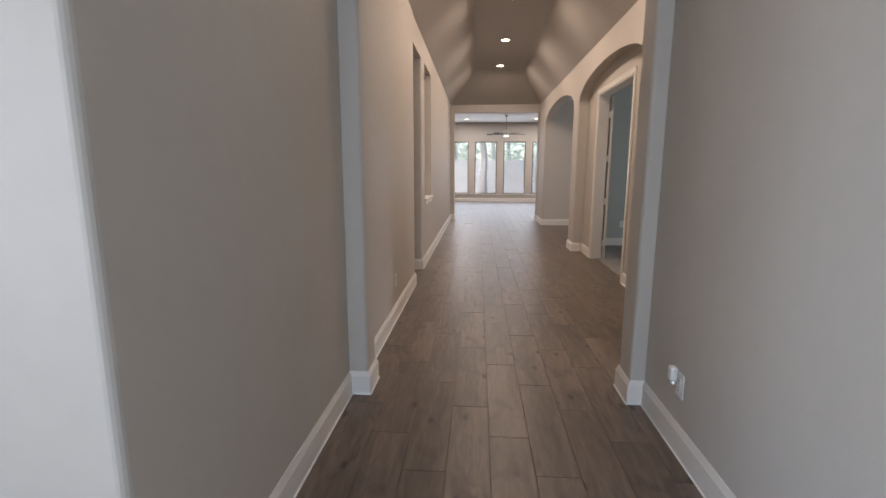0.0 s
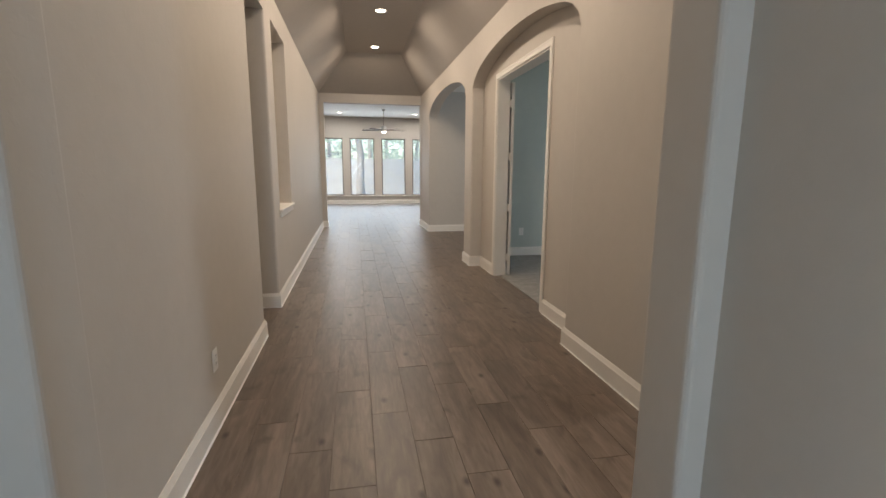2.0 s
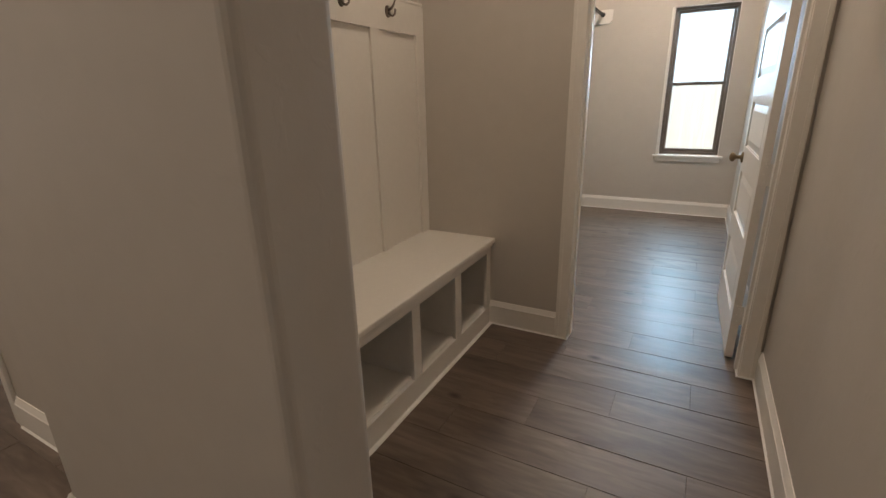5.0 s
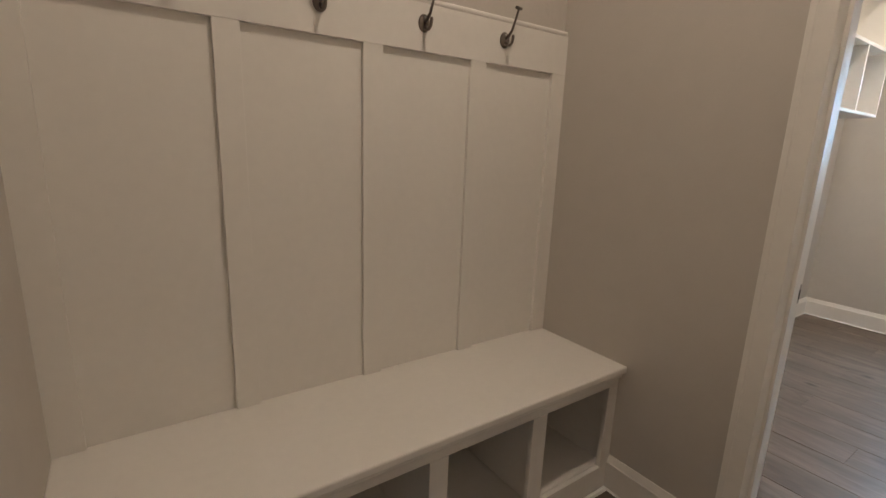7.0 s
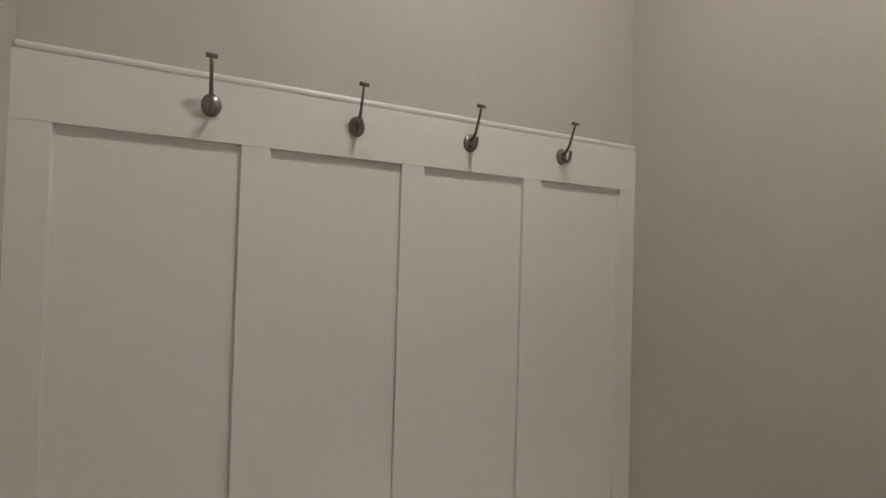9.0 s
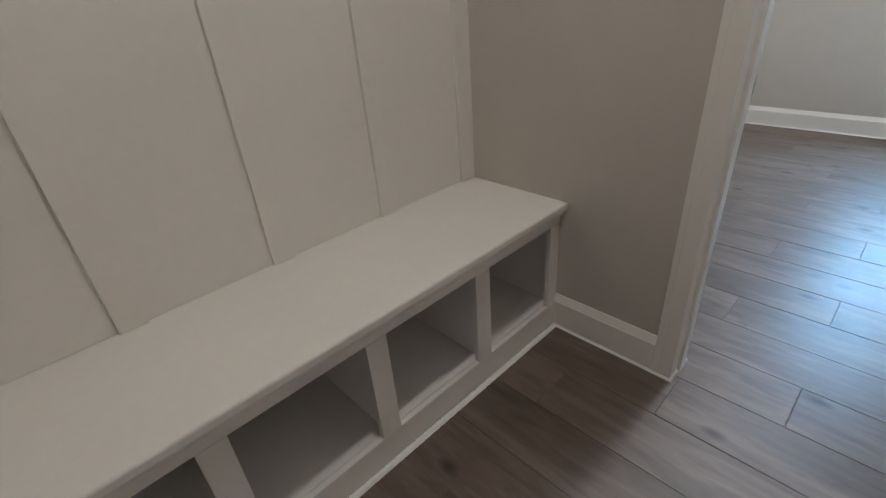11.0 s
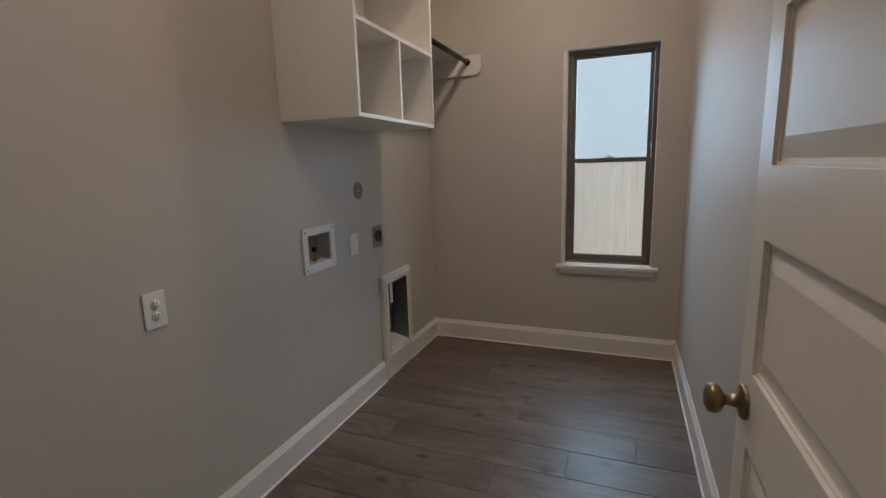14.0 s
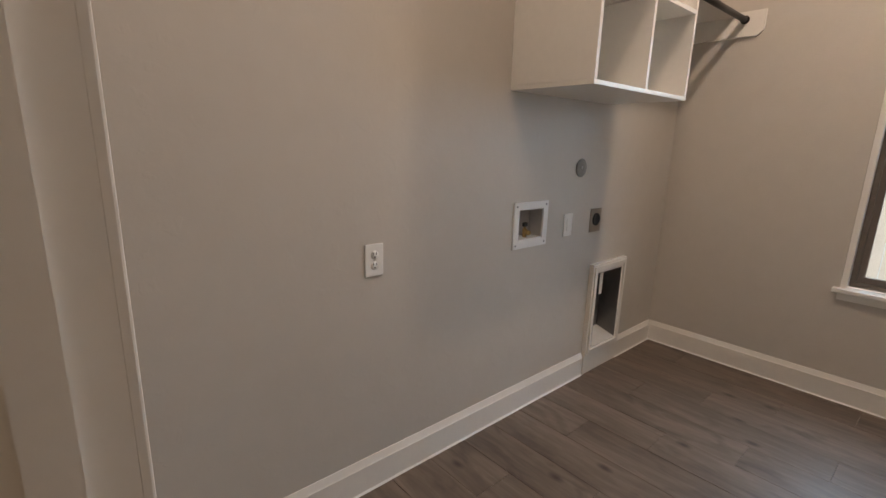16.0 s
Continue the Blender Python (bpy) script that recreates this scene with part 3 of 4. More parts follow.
# ---------------------------------------------------------------- doors


def casing(name, x, side, ya, yb, h, w=0.065):
    """Door casing on a wall face x; side -1 stands proud towards -x."""
    t = thing(name, "white painted door casing with a stepped profile", "door casing", (x, (ya + yb) / 2, 0), kind="structure")

    def lay(a, b, z0, z1, head=False):
        bm = bmesh.new()
        for d, i0, i1 in ((0.0135, 0, 0.97), (0.0158, 0.70, 1.0)):
            xs = sorted((x, x + side * d))
            if head:
                box(bm, *xs, ya - w, yb + w, z0 + (z1 - z0) * i0, z0 + (z1 - z0) * i1, bevel=0.003)
            elif a < ya:
                box(bm, *xs, b - (b - a) * i1, b - (b - a) * i0, z0, z1, bevel=0.003)
            else:
                box(bm, *xs, a + (b - a) * i0, a + (b - a) * i1, z0, z1, bevel=0.003)
        for v in bm.verts:
            v.co -= t.location
        return bm

    part("casing_leg", lay(ya - w, ya, 0, h), TRIM, t)
    part("casing_leg", lay(yb, yb + w, 0, h), TRIM, t)
    part("casing_head", lay(ya, yb, h, h + w, True), TRIM, t)


casing("door_1_casing_mudroom", 3.90, -1, DOOR_Y0 - 0.004, DOOR_Y1, DOOR_H)
casing("door_1_casing_laundry", 4.025, 1, DOOR_Y0 - 0.006, DOOR_Y1, DOOR_H)
bm = B((3.898, 4.027, DOOR_Y0 - 0.018, DOOR_Y0, 0, DOOR_H), (3.898, 4.027, DOOR_Y1, DOOR_Y1 + 0.018, 0, DOOR_H), (3.898, 4.027, DOOR_Y0 - 0.018, DOOR_Y1 + 0.018, DOOR_H, DOOR_H + 0.018),
       (3.945, 3.985, DOOR_Y0, DOOR_Y0 + 0.011, 0, DOOR_H), (3.945, 3.985, DOOR_Y1 - 0.011, DOOR_Y1, 0, DOOR_H))
jamb = structure("door_1_frame", bm, TRIM, "white painted door jamb with a stop", "door frame")
bm = B((3.998, 4.0265, DOOR_Y1 - 0.003, DOOR_Y1 + 0.001, 0.913, 0.972), bevel=0.0008)
strike = part("strike_plate", bm, NICKEL, jamb, "dark nickel strike plate")
part("latch_hole", B((4.005, 4.019, DOOR_Y1 - 0.0045, DOOR_Y1 - 0.0032, 0.928, 0.957)), BLACK, strike)


def panel_leaf(name, label, width, height, panels, stile_h, stile_l, at, turn, thick=0.036, raised=True):
    """A raised-panel door leaf from its hinge along local +x; its faces look to local +y and -y."""
    t = thing(name, label, "door", at)
    t.rotation_euler = (0, 0, radians(turn))
    z0, z1 = 0.012, height
    xa, xb = stile_h, width - stile_l
    bm = B((0, xa, -thick, 0, z0, z1), (xb, width, -thick, 0, z0, z1))
    edges = [z0] + [v for p in panels for v in p] + [z1]
    for a, b in zip(edges[0::2], edges[1::2]):
        box(bm, xa, xb, -thick, 0, a, b)
    part("leaf_frame", bm, TRIM, t)
    d, s = 0.011, 0.034
    for a, b in panels:
        bm = bmesh.new()
        box(bm, xa, xb, -thick + d, -d, a, b)
        for y, y2 in ((-d, -0.003), (-thick + d, -thick + 0.003)) if raised else ():
            m = 0.012
            lo = [bm.verts.new(p) for p in ((xa + m, y, a + m), (xb - m, y, a + m), (xb - m, y, b - m), (xa + m, y, b - m))]
            hi = [bm.verts.new(p) for p in ((xa + m + s, y2, a + m + s), (xb - m - s, y2, a + m + s), (xb - m - s, y2, b - m - s), (xa + m + s, y2, b - m - s))]
            bm.faces.new(hi)
            for i in range(4):
                j = (i + 1) % 4
                bm.faces.new((lo[i], lo[j], hi[j], hi[i]))
            # sticking round the panel
            k = (y + y2) / 2
            for q in ((xa, xa + 0.006, a, b), (xb - 0.006, xb, a, b), (xa, xb, a, a + 0.006), (xa, xb, b - 0.006, b)):
                box(bm, q[0], q[1], min(y, k), max(y, k), q[2], q[3])
        part("panel", bm, TRIM, t)
    return t


door = panel_leaf("door_1", "open white five-panel door with a brass knob", 0.834, 2.145,
                  [(0.225, 0.468), (0.615, 0.862), (1.005, 1.255), (1.383, 1.633), (1.773, 2.02)], 0.104, 0.075, (4.046, 3.370, 0), 1.0)
for side, name in ((1, "knob"), (-1, "knob")):
    bm = bmesh.new()
    y = 0 if side > 0 else -0.036
    lathe(bm, (0.784, y, 0.938), (0, side, 0), [(0.033, 0), (0.034, 0.004), (0.030, 0.009), (0.013, 0.012), (0.010, 0.030), (0.012, 0.036), (0.024, 0.042), (0.029, 0.052), (0.027, 0.062), (0.016, 0.069), (0.003, 0.071)], 24)
    part(name, bm, KNOBMAT, door, "antique brass knob on a round rose")
for z in (0.25, 0.952, 1.90):
    # leaf let into the door's edge, leaf towards the jamb, and a knuckle of three barrels
    bm = B((-0.0022, 0.0, -0.0355, -0.004, z - 0.05, z + 0.05), bevel=0.0006)
    prism(bm, [(0.0, -0.0362), (-0.0022, -0.0345), (-0.0050, -0.0500), (-0.0020, -0.0510)], "z", z - 0.05, z + 0.05)
    prism(bm, [(-0.0040, -0.0535), (-0.0040, -0.0505), (-0.0190, -0.0505), (-0.0190, -0.0535)], "z", z - 0.05, z + 0.05)
    for k in (-1, 0, 1):
        cyl(bm, (-0.0035, -0.0520, z + k * 0.034 - 0.016), (-0.0035, -0.0520, z + k * 0.034 + 0.016), 0.0062, n=12)
    cyl(bm, (-0.0035, -0.0520, z + 0.050), (-0.0035, -0.0520, z + 0.055), 0.0045, 0.003, n=10)
    h_ob = part("hinge", bm, TRIM, door, "white painted butt hinge")
    for dz in (-0.034, 0.0, 0.034):
        bm = bmesh.new()
        lathe(bm, (-0.0022, -0.016 - (0.008 if dz else 0), z + dz), (-1, 0, 0), [(0.0042, 0), (0.0038, 0.0006), (0.001, 0.0008)], 10)
        part("screw", bm, TRIM, h_ob)

FOOT = ((0, 0.0), (0.008, 0.0), (0.003, 0.006), (0, 0.006))
for path in ([(4.025, DOOR_Y1), (3.884, DOOR_Y1), (3.884, DOOR_Y1 + 0.066)], [(3.884, DOOR_Y0 - 0.066), (3.884, DOOR_Y0), (4.025, DOOR_Y0)]):
    bm = bmesh.new()
    sweep(bm, path, FOOT)
    part("caulk_bead", bm, CAULK, jamb, "white caulk line at the foot of the jamb")

# double door to the bedroom
casing("door_2_casing", 2.12, -1, 6.12, 7.70, 2.49)
bm = B((2.118, 2.272, 6.12, 6.138, 0, 2.49), (2.118, 2.272, 7.682, 7.70, 0, 2.49), (2.118, 2.272, 6.12, 7.70, 2.472, 2.49))
structure("door_2_frame", bm, TRIM, "white painted jamb of a double door", "door frame")
BED_P = [(0.23, 0.56), (0.70, 1.03), (1.17, 1.50), (1.64, 1.97), (2.11, 2.36)]
leaf2 = panel_leaf("door_2", "open white five-panel leaf of a double door", 0.73, 2.46, BED_P, 0.10, 0.10, (2.298, 7.690, 0), 80, raised=False)
for z in (0.25, 0.90, 1.55, 2.20):
    part("hinge", B((-0.010, -0.0005, -0.012, 0.022, z - 0.05, z + 0.05), bevel=0.002), TRIM, leaf2, "white painted butt hinge")
panel_leaf("door_3", "open white five-panel leaf of a double door", 0.73, 2.46, BED_P, 0.10, 0.10, (2.302, 6.11, 0), -72, raised=False)

# ---------------------------------------------------------------- mudroom bench and coat rail
X0, X1, YB = 2.1692, 3.9008, 5.048
bench = thing("storage_bench", "white painted built-in bench with four open cubbies", "bench", ((X0 + X1) / 2, 4.84, 0))


def local(bm, t):
    for v in bm.verts:
        v.co -= t.location
    return bm


part("seat", local(B((X0, X1, 4.590, YB, 0.514, 0.542), bevel=0.006, seg=3), bench), TRIM, bench)
part("seat_moulding", local(B((X0, X1, 4.606, 4.619, 0.492, 0.5135), bevel=0.004), bench), TRIM, bench)
posts = [(X0, 2.225), (2.608, 2.674), (3.028, 3.094), (3.442, 3.508), (3.846, X1)]
for a, b in posts:
    part("stile", local(B((a, b, 4.620, 4.640, 0.1045, 0.4545), bevel=0.0015), bench), TRIM, bench)
part("top_rail", local(B((X0, X1, 4.620, 4.640, 0.455, 0.5135), bevel=0.0015), bench), TRIM, bench)
part("bottom_rail", local(B((X0, X1, 4.620, 4.640, 0.0, 0.104), bevel=0.0015), bench), TRIM, bench)
part("cubby_floor", local(B((X0, X1, 4.641, YB, 0.085, 0.1035)), bench), TRIM, bench)
part("cubby_back", local(B((X0, X1, 5.030, YB, 0.104, 0.513)), bench), TRIM, bench)
for c in (2.641, 3.061, 3.475):
    part("divider", local(B((c - 0.009, c + 0.009, 4.641, 5.029, 0.104, 0.513)), bench), TRIM, bench)
for a, b in ((X0, X0 + 0.016), (X1 - 0.016, X1)):
    part("end_panel", local(B((a, b, 4.641, 5.029, 0.104, 0.513)), bench), TRIM, bench)
bm = bmesh.new()
sweep(bm, [(X1, 4.6195), (X0, 4.6195)], BEAD)
part("caulk_bead", local(bm, bench), CAULK, bench, "white caulk line along the floor")

wains = thing("coat_rail_panelling", "white board and batten panelling above the bench", "wall panelling", ((X0 + X1) / 2, YB, 0.545))
part("backing_board", local(B((X0, X1, 5.043, 5.0495, 0.5425, 1.776)), wains), TRIM, wains)
for a, b in ((X0, 2.240), (2.602, 2.668), (3.013, 3.080), (3.420, 3.488), (3.827, X1)):
    part("batten", local(B((a, b, 5.029, 5.0428, 0.5428, 1.632), bevel=0.0006), wains), TRIM, wains)
part("top_rail", local(B((X0, X1, 5.0285, 5.0428, 1.6322, 1.776), bevel=0.0006), wains), TRIM, wains)
part("rail_cap", local(B((X0, X1, 5.0278, 5.0495, 1.7762, 1.796), bevel=0.009, seg=3), wains), TRIM, wains)


def coat_hook():
    t = thing("coat_hook", "dark nickel double coat hook on the white rail", "coat hook", (0, 0, 0), "coat hooks on the rail")
    bm = bmesh.new()
    lathe(bm, (0, 0, 0), (0, -1, 0), [(0.021, 0), (0.0215, 0.002), (0.019, 0.005), (0.010, 0.008), (0.002, 0.009)], 22)
    for v in bm.verts:
        v.co.z *= 1.28
    part("back_plate", bm, DARKNICKEL, t)
    for z in (0.016, -0.016):
        bm = bmesh.new()
        lathe(bm, (0.0, -0.004, z), (0, -1, 0), [(0.0045, 0), (0.004, 0.004), (0.001, 0.005)], 10)
        part("screw", bm, CHROME, t)
    bm = bmesh.new()
    tube(bm, [(0, -0.004, 0.004), (0, -0.022, 0.010), (0, -0.038, 0.026), (0, -0.050, 0.052), (0, -0.060, 0.074), (0, -0.066, 0.091)], [0.006, 0.0055, 0.0045, 0.004, 0.004, 0.004], 10)
    part("upper_prong", bm, DARKNICKEL, t)
    bm = bmesh.new()
    cyl(bm, (-0.012, -0.066, 0.093), (0.012, -0.066, 0.093), 0.0055, n=12)
    part("prong_tip", bm, DARKNICKEL, t)
    bm = bmesh.new()
    tube(bm, [(0, -0.004, -0.006), (0, -0.016, -0.018), (0, -0.030, -0.022), (0, -0.042, -0.014), (0, -0.046, 0.004), (0, -0.045, 0.010)], [0.006, 0.0055, 0.005, 0.0048, 0.0055, 0.0045], 10)
    part("lower_prong", bm, DARKNICKEL, t)
    return t


hook = coat_hook()
hook.location = (2.534, 5.0283, 1.716)
for x in (2.881, 3.223, 3.565):
    copy_thing(hook, pose(x, 5.0283, 1.716))

# ---------------------------------------------------------------- laundry wall fittings
cab = thing("wall_cubby_shelf", "white painted open wall cubby with three compartments", "shelf unit", (5.99, 4.85, 1.61))
CX0, CX1, CY0, CY1, CZ0, CZ1 = 5.583, 6.400, 4.645, 5.049, 1.610, 2.420
t_ = 0.018
part("side_panel", local(B((CX0, CX0 + t_, CY0, CY1, CZ0 + t_, CZ1 - t_), bevel=0.001), cab), TRIM, cab)
part("side_panel", local(B((CX1 - t_, CX1, CY0, CY1, CZ0 + t_, CZ1 - t_), bevel=0.001), cab), TRIM, cab)
part("bottom_panel", local(B((CX0, CX1, CY0, CY1, CZ0, CZ0 + t_ - 0.0005), bevel=0.001), cab), TRIM, cab)
part("top_panel", local(B((CX0, CX1, CY0, CY1, CZ1 - t_ + 0.0005, CZ1), bevel=0.001), cab), TRIM, cab)
part("shelf", local(B((CX0 + t_, CX1 - t_, CY0, CY1 - 0.007, 1.992, 2.010), bevel=0.001), cab), TRIM, cab)
part("divider", local(B((5.984, 6.002, CY0 + 0.001, CY1 - 0.007, CZ0 + t_, 1.9915), bevel=0.001), cab), TRIM, cab)
part("back_panel", local(B((CX0 + t_, CX1 - t_, CY1 - 0.006, CY1, CZ0 + t_, CZ1 - t_)), cab), TRIM, cab)

hang = thing("hanging_shelf", "white shelf board with a dark bronze hanging rod", "shelf", (6.84, 4.88, 2.16))
part("shelf_board", local(B((6.402, 7.2585, 4.775, 5.048, 2.156, 2.174), bevel=0.0015), hang), TRIM, hang)
part("back_cleat", local(B((6.402, 7.258, 5.030, 5.048, 2.040, 2.1555), bevel=0.001), hang), TRIM, hang)
bm = bmesh.new()
prism(bm, [(5.029, 2.040), (4.650, 2.040), (4.616, 2.072), (4.616, 2.180), (5.029, 2.180)], "x", 7.2595, 7.2785)
part("end_cleat", local(bm, hang), TRIM, hang)
bm = bmesh.new()
cyl(bm, (6.402, 4.720, 2.134), (7.259, 4.720, 2.134), 0.0165, n=20)
part("rod", local(bm, hang), ROD, hang, "dark bronze round hanging rod")
bm = bmesh.new()
lathe(bm, (7.259, 4.720, 2.134), (-1, 0, 0), [(0.024, 0), (0.024, 0.004), (0.0185, 0.006), (0.0185, 0.012)], 18)
part("rod_socket", local(bm, hang), ROD, hang)


def frame_ring(bm, xa, xb, za, zb, w, y0, y1, wt=None, wb=None):
    wt, wb = wt or w, wb or w
    for q in ((xa, xa + w, za + wb, zb - wt), (xb - w, xb, za + wb, zb - wt), (xa, xb, za, za + wb), (xa, xb, zb - wt, zb)):
        box(bm, q[0], q[1], y0, y1, q[2], q[3])


wbx = thing("washer_outlet_box", "white washer supply box with a brass valve", "washer box", (5.785, 5.05, 1.0))
bm = bmesh.new()
frame_ring(bm, 5.655, 5.915, 0.890, 1.115, 0.036, 5.041, 5.0495)
part("face_frame", local(bm, wbx), PVC, wbx)
part("recess", local(B((5.692, 5.878, 5.125, 5.135, 0.9265, 1.0785), (5.692, 5.696, 5.0495, 5.1249, 0.9265, 1.0785), (5.874, 5.878, 5.0495, 5.1249, 0.9265, 1.0785), (5.6961, 5.8739, 5.0495, 5.1249, 1.0745, 1.0785)), wbx), mat("box_recess", (0.42, 0.41, 0.40), 0.5), wbx, "grey plastic recess")
part("recess_floor", local(B((5.6961, 5.8739, 5.042, 5.1249, 0.9262, 0.934)), wbx), PVC, wbx)
for i, (x, z) in enumerate(((5.673, 0.908), (5.897, 0.908), (5.673, 1.097), (5.897, 1.097))):
    bm = bmesh.new()
    lathe(bm, (x, 5.041, z), (0, -1, 0), [(0.005, 0), (0.004, 0.002), (0.001, 0.0025)], 10)
    part("screw", local(bm, wbx), DARKTIN, wbx)
bm = bmesh.new()
cyl(bm, (5.792, 5.085, 0.934), (5.792, 5.085, 0.975), 0.011, n=14)
cyl(bm, (5.792, 5.085, 0.958), (5.792, 5.055, 0.958), 0.010, 0.012, n=14)
cyl(bm, (5.792, 5.085, 0.975), (5.792, 5.085, 0.986), 0.006, n=12)
valve = part("valve", local(bm, wbx), BRASS, wbx, "brass supply valve")
bm = B((5.778, 5.806, 5.077, 5.093, 0.986, 1.006), bevel=0.003)
part("valve_handle", local(bm, wbx), BLACK, wbx, "dark valve handle")


def wall_plate(name, label, w=0.078, h=0.122, kind="duplex"):
    """A cover plate on a wall that looks to -y."""
    t = thing(name, label, "wall plate")
    part("cover_plate", B((-w / 2, w / 2, -0.006, 0, -h / 2, h / 2), bevel=0.0025), PLATE, t)
    if kind == "duplex":
        for z in (0.020, -0.020):
            bm = bmesh.new()
            lathe(bm, (0, -0.006, z), (0, -1, 0), [(0.0165, 0), (0.016, 0.0025), (0.001, 0.003)], 20)
            r = part("receptacle", bm, PLATE, t)
            part("slot", B((-0.0075, -0.0052, -0.0098, -0.0088, z, z + 0.010), (0.0052, 0.0075, -0.0098, -0.0088, z + 0.001, z + 0.009), (-0.0024, 0.0024, -0.0098, -0.0088, z - 0.010, z - 0.005)), BLACK, r)
        part("screw", B((-0.003, 0.003, -0.0075, -0.0061, -0.003, 0.003), bevel=0.0007), CHROME, t)
    elif kind == "switch":
        part("rocker", B((-0.016, 0.016, -0.0095, -0.0061, -0.033, 0.033), bevel=0.002), PLATE, t)
    return t


o = wall_plate("power_outlet", "white duplex power outlet on the greige wall")
o.location = (4.882, 5.0496, 0.957)
o = wall_plate("blank_plate", "white rocker outlet plate between the laundry hookups", kind="switch")
o.location = (6.107, 5.0496, 0.970)
o = wall_plate("hall_outlet", "white duplex power outlet low on the hall wall")
o.matrix_basis = pose(-0.4276, 4.49, 0.368, 0, 0, 90)
o = wall_plate("bedroom_outlet", "white duplex power outlet on the daylight-tinted bedroom wall")
o.location = (2.972, 9.0196, 0.40)
o = wall_plate("bedroom_switch", "white light switch on the daylight-tinted bedroom wall", kind="switch")
o.location = (3.39, 9.0196, 1.31)
o = wall_plate("light_switch", "white light switch beside the mudroom opening", 0.118, 0.122, "switch")
o.matrix_basis = pose(1.40, 3.2354, 1.30, 0, 0, 180)
o = wall_plate("wall_control", "white wall control plate above the light switch", 0.118, 0.122, "switch")
o.matrix_basis = pose(1.40, 3.2354, 1.49, 0, 0, 180)
o = wall_plate("foyer_outlet", "white duplex outlet with a plugged-in freshener")
o.matrix_basis = pose(1.3296, 2.562, 0.342, 0, 0, -90)
air = thing("plug_in_freshener", "white plug-in air freshener with a clear bottle", "air freshener", (1.312, 2.582, 0.372))
part("body", B((-0.034, 0.002, -0.020, 0.024, -0.012, 0.058), bevel=0.010, seg=3), PLATE, air)
bm = bmesh.new()
lathe(bm, (-0.012, 0.003, -0.040), (0, 0, 1), [(0.010, 0), (0.017, 0.004), (0.018, 0.018), (0.012, 0.026), (0.011, 0.031)], 18)
part("bottle", bm, CHROME, air, "shiny small scent bottle")

plug = thing("dryer_receptacle", "steel plate with a black round dryer receptacle", "power outlet", (6.382, 5.0496, 0.972))
part("cover_plate", B((-0.056, 0.056, -0.005, 0, -0.068, 0.068), bevel=0.002), NICKEL, plug)
bm = bmesh.new()
lathe(bm, (0.002, -0.005, 0.004), (0, -1, 0), [(0.036, 0), (0.036, 0.005), (0.033, 0.006), (0.032, 0.003), (0.002, 0.003)], 26)
part("receptacle", bm, BLACK, plug)

cap = thing("round_wall_cap", "round satin steel cover cap on the wall", "cap", (6.19, 5.0496, 1.270))
bm = bmesh.new()
lathe(bm, (0, 0, 0), (0, -1, 0), [(0.049, 0), (0.050, 0.002), (0.0485, 0.0035), (0.012, 0.0042), (0.002, 0.0042)], 32)
part("disc", bm, CAPMETAL, cap)
bm = bmesh.new()
lathe(bm, (0.004, -0.0042, 0.002), (0, -1, 0), [(0.007, 0), (0.006, 0.002), (0.001, 0.0024)], 12)
part("screw", bm, CHROME, cap)

dry = thing("dryer_vent_box", "white framed recessed dryer vent box", "vent box", (6.575, 5.05, 0.13))
bm = bmesh.new()
frame_ring(bm, 6.381, 6.769, 0.128, 0.706, 0.055, 5.022, 5.0492, 0.058, 0.045)
frame_ring(bm, 6.395, 6.755, 0.142, 0.692, 0.022, 5.014, 5.0218)
part("face_frame", local(bm, dry), TRIM, dry)
part("plinth", local(B((6.381, 6.769, 5.030, 5.0492, 0.002, 0.1275)), dry), TRIM, dry)
bm = B((6.4365, 6.7135, 5.150, 5.1580, 0.1735, 0.6475))
part("recess_back", local(bm, dry), DARKTIN, dry, "galvanised steel back of the recess")
part("side_flange", local(B((6.4365, 6.440, 5.0225, 5.1498, 0.1735, 0.6475), (6.710, 6.7135, 5.0225, 5.1498, 0.1735, 0.6475), (6.4402, 6.7098, 5.0225, 5.1498, 0.644, 0.6475)), dry), DARKTIN, dry)
# sloped duct bottom, coloured pale to stand for lit metal sheen
bm = bmesh.new()
prism(bm, [(5.1495, 0.1735), (5.0225, 0.1735), (5.0225, 0.178), (5.1495, 0.215)], "x", 6.4402, 6.7098)
part("duct_bottom", local(bm, dry), mat("duct_sheen", (0.78, 0.76, 0.72), 0.45, 0.25), dry, "sloped sheet metal with its sheen put into a pale colour")
part("tag", local(B((6.494, 6.530, 5.040, 5.0425, 0.50, 0.643), bevel=0.001), dry), PLATE, dry, "white paper tag")

# ---------------------------------------------------------------- laundry window
win = thing("window_1", "bronze single-hung window with white sill", "window", (7.36, (WY0 + WY1) / 2, WZ0), kind="structure")


def ring_yz(bm, ya, yb, za, zb, w, xa, xb, wb=None):
    wb = wb or w
    for q in ((ya, ya + w, za + wb, zb - w), (yb - w, yb, za + wb, zb - w), (ya, yb, za, za + wb), (ya, yb, zb - w, zb)):
        box(bm, xa, xb, *q[:2], *q[2:], bevel=0.002)


bm = bmesh.new()
ring_yz(bm, WY0 + 0.004, WY1 - 0.004, WZ0, WZ1 - 0.004, 0.026, 7.335, 7.405)
part("window_frame", local(bm, win), BRONZE, win)
bm = bmesh.new()
ring_yz(bm, WY0 + 0.031, WY1 - 0.031, 1.388, WZ1 - 0.031, 0.026, 7.372, 7.396)
s1 = part("upper_sash", local(bm, win), BRONZE, win)
bm = bmesh.new()
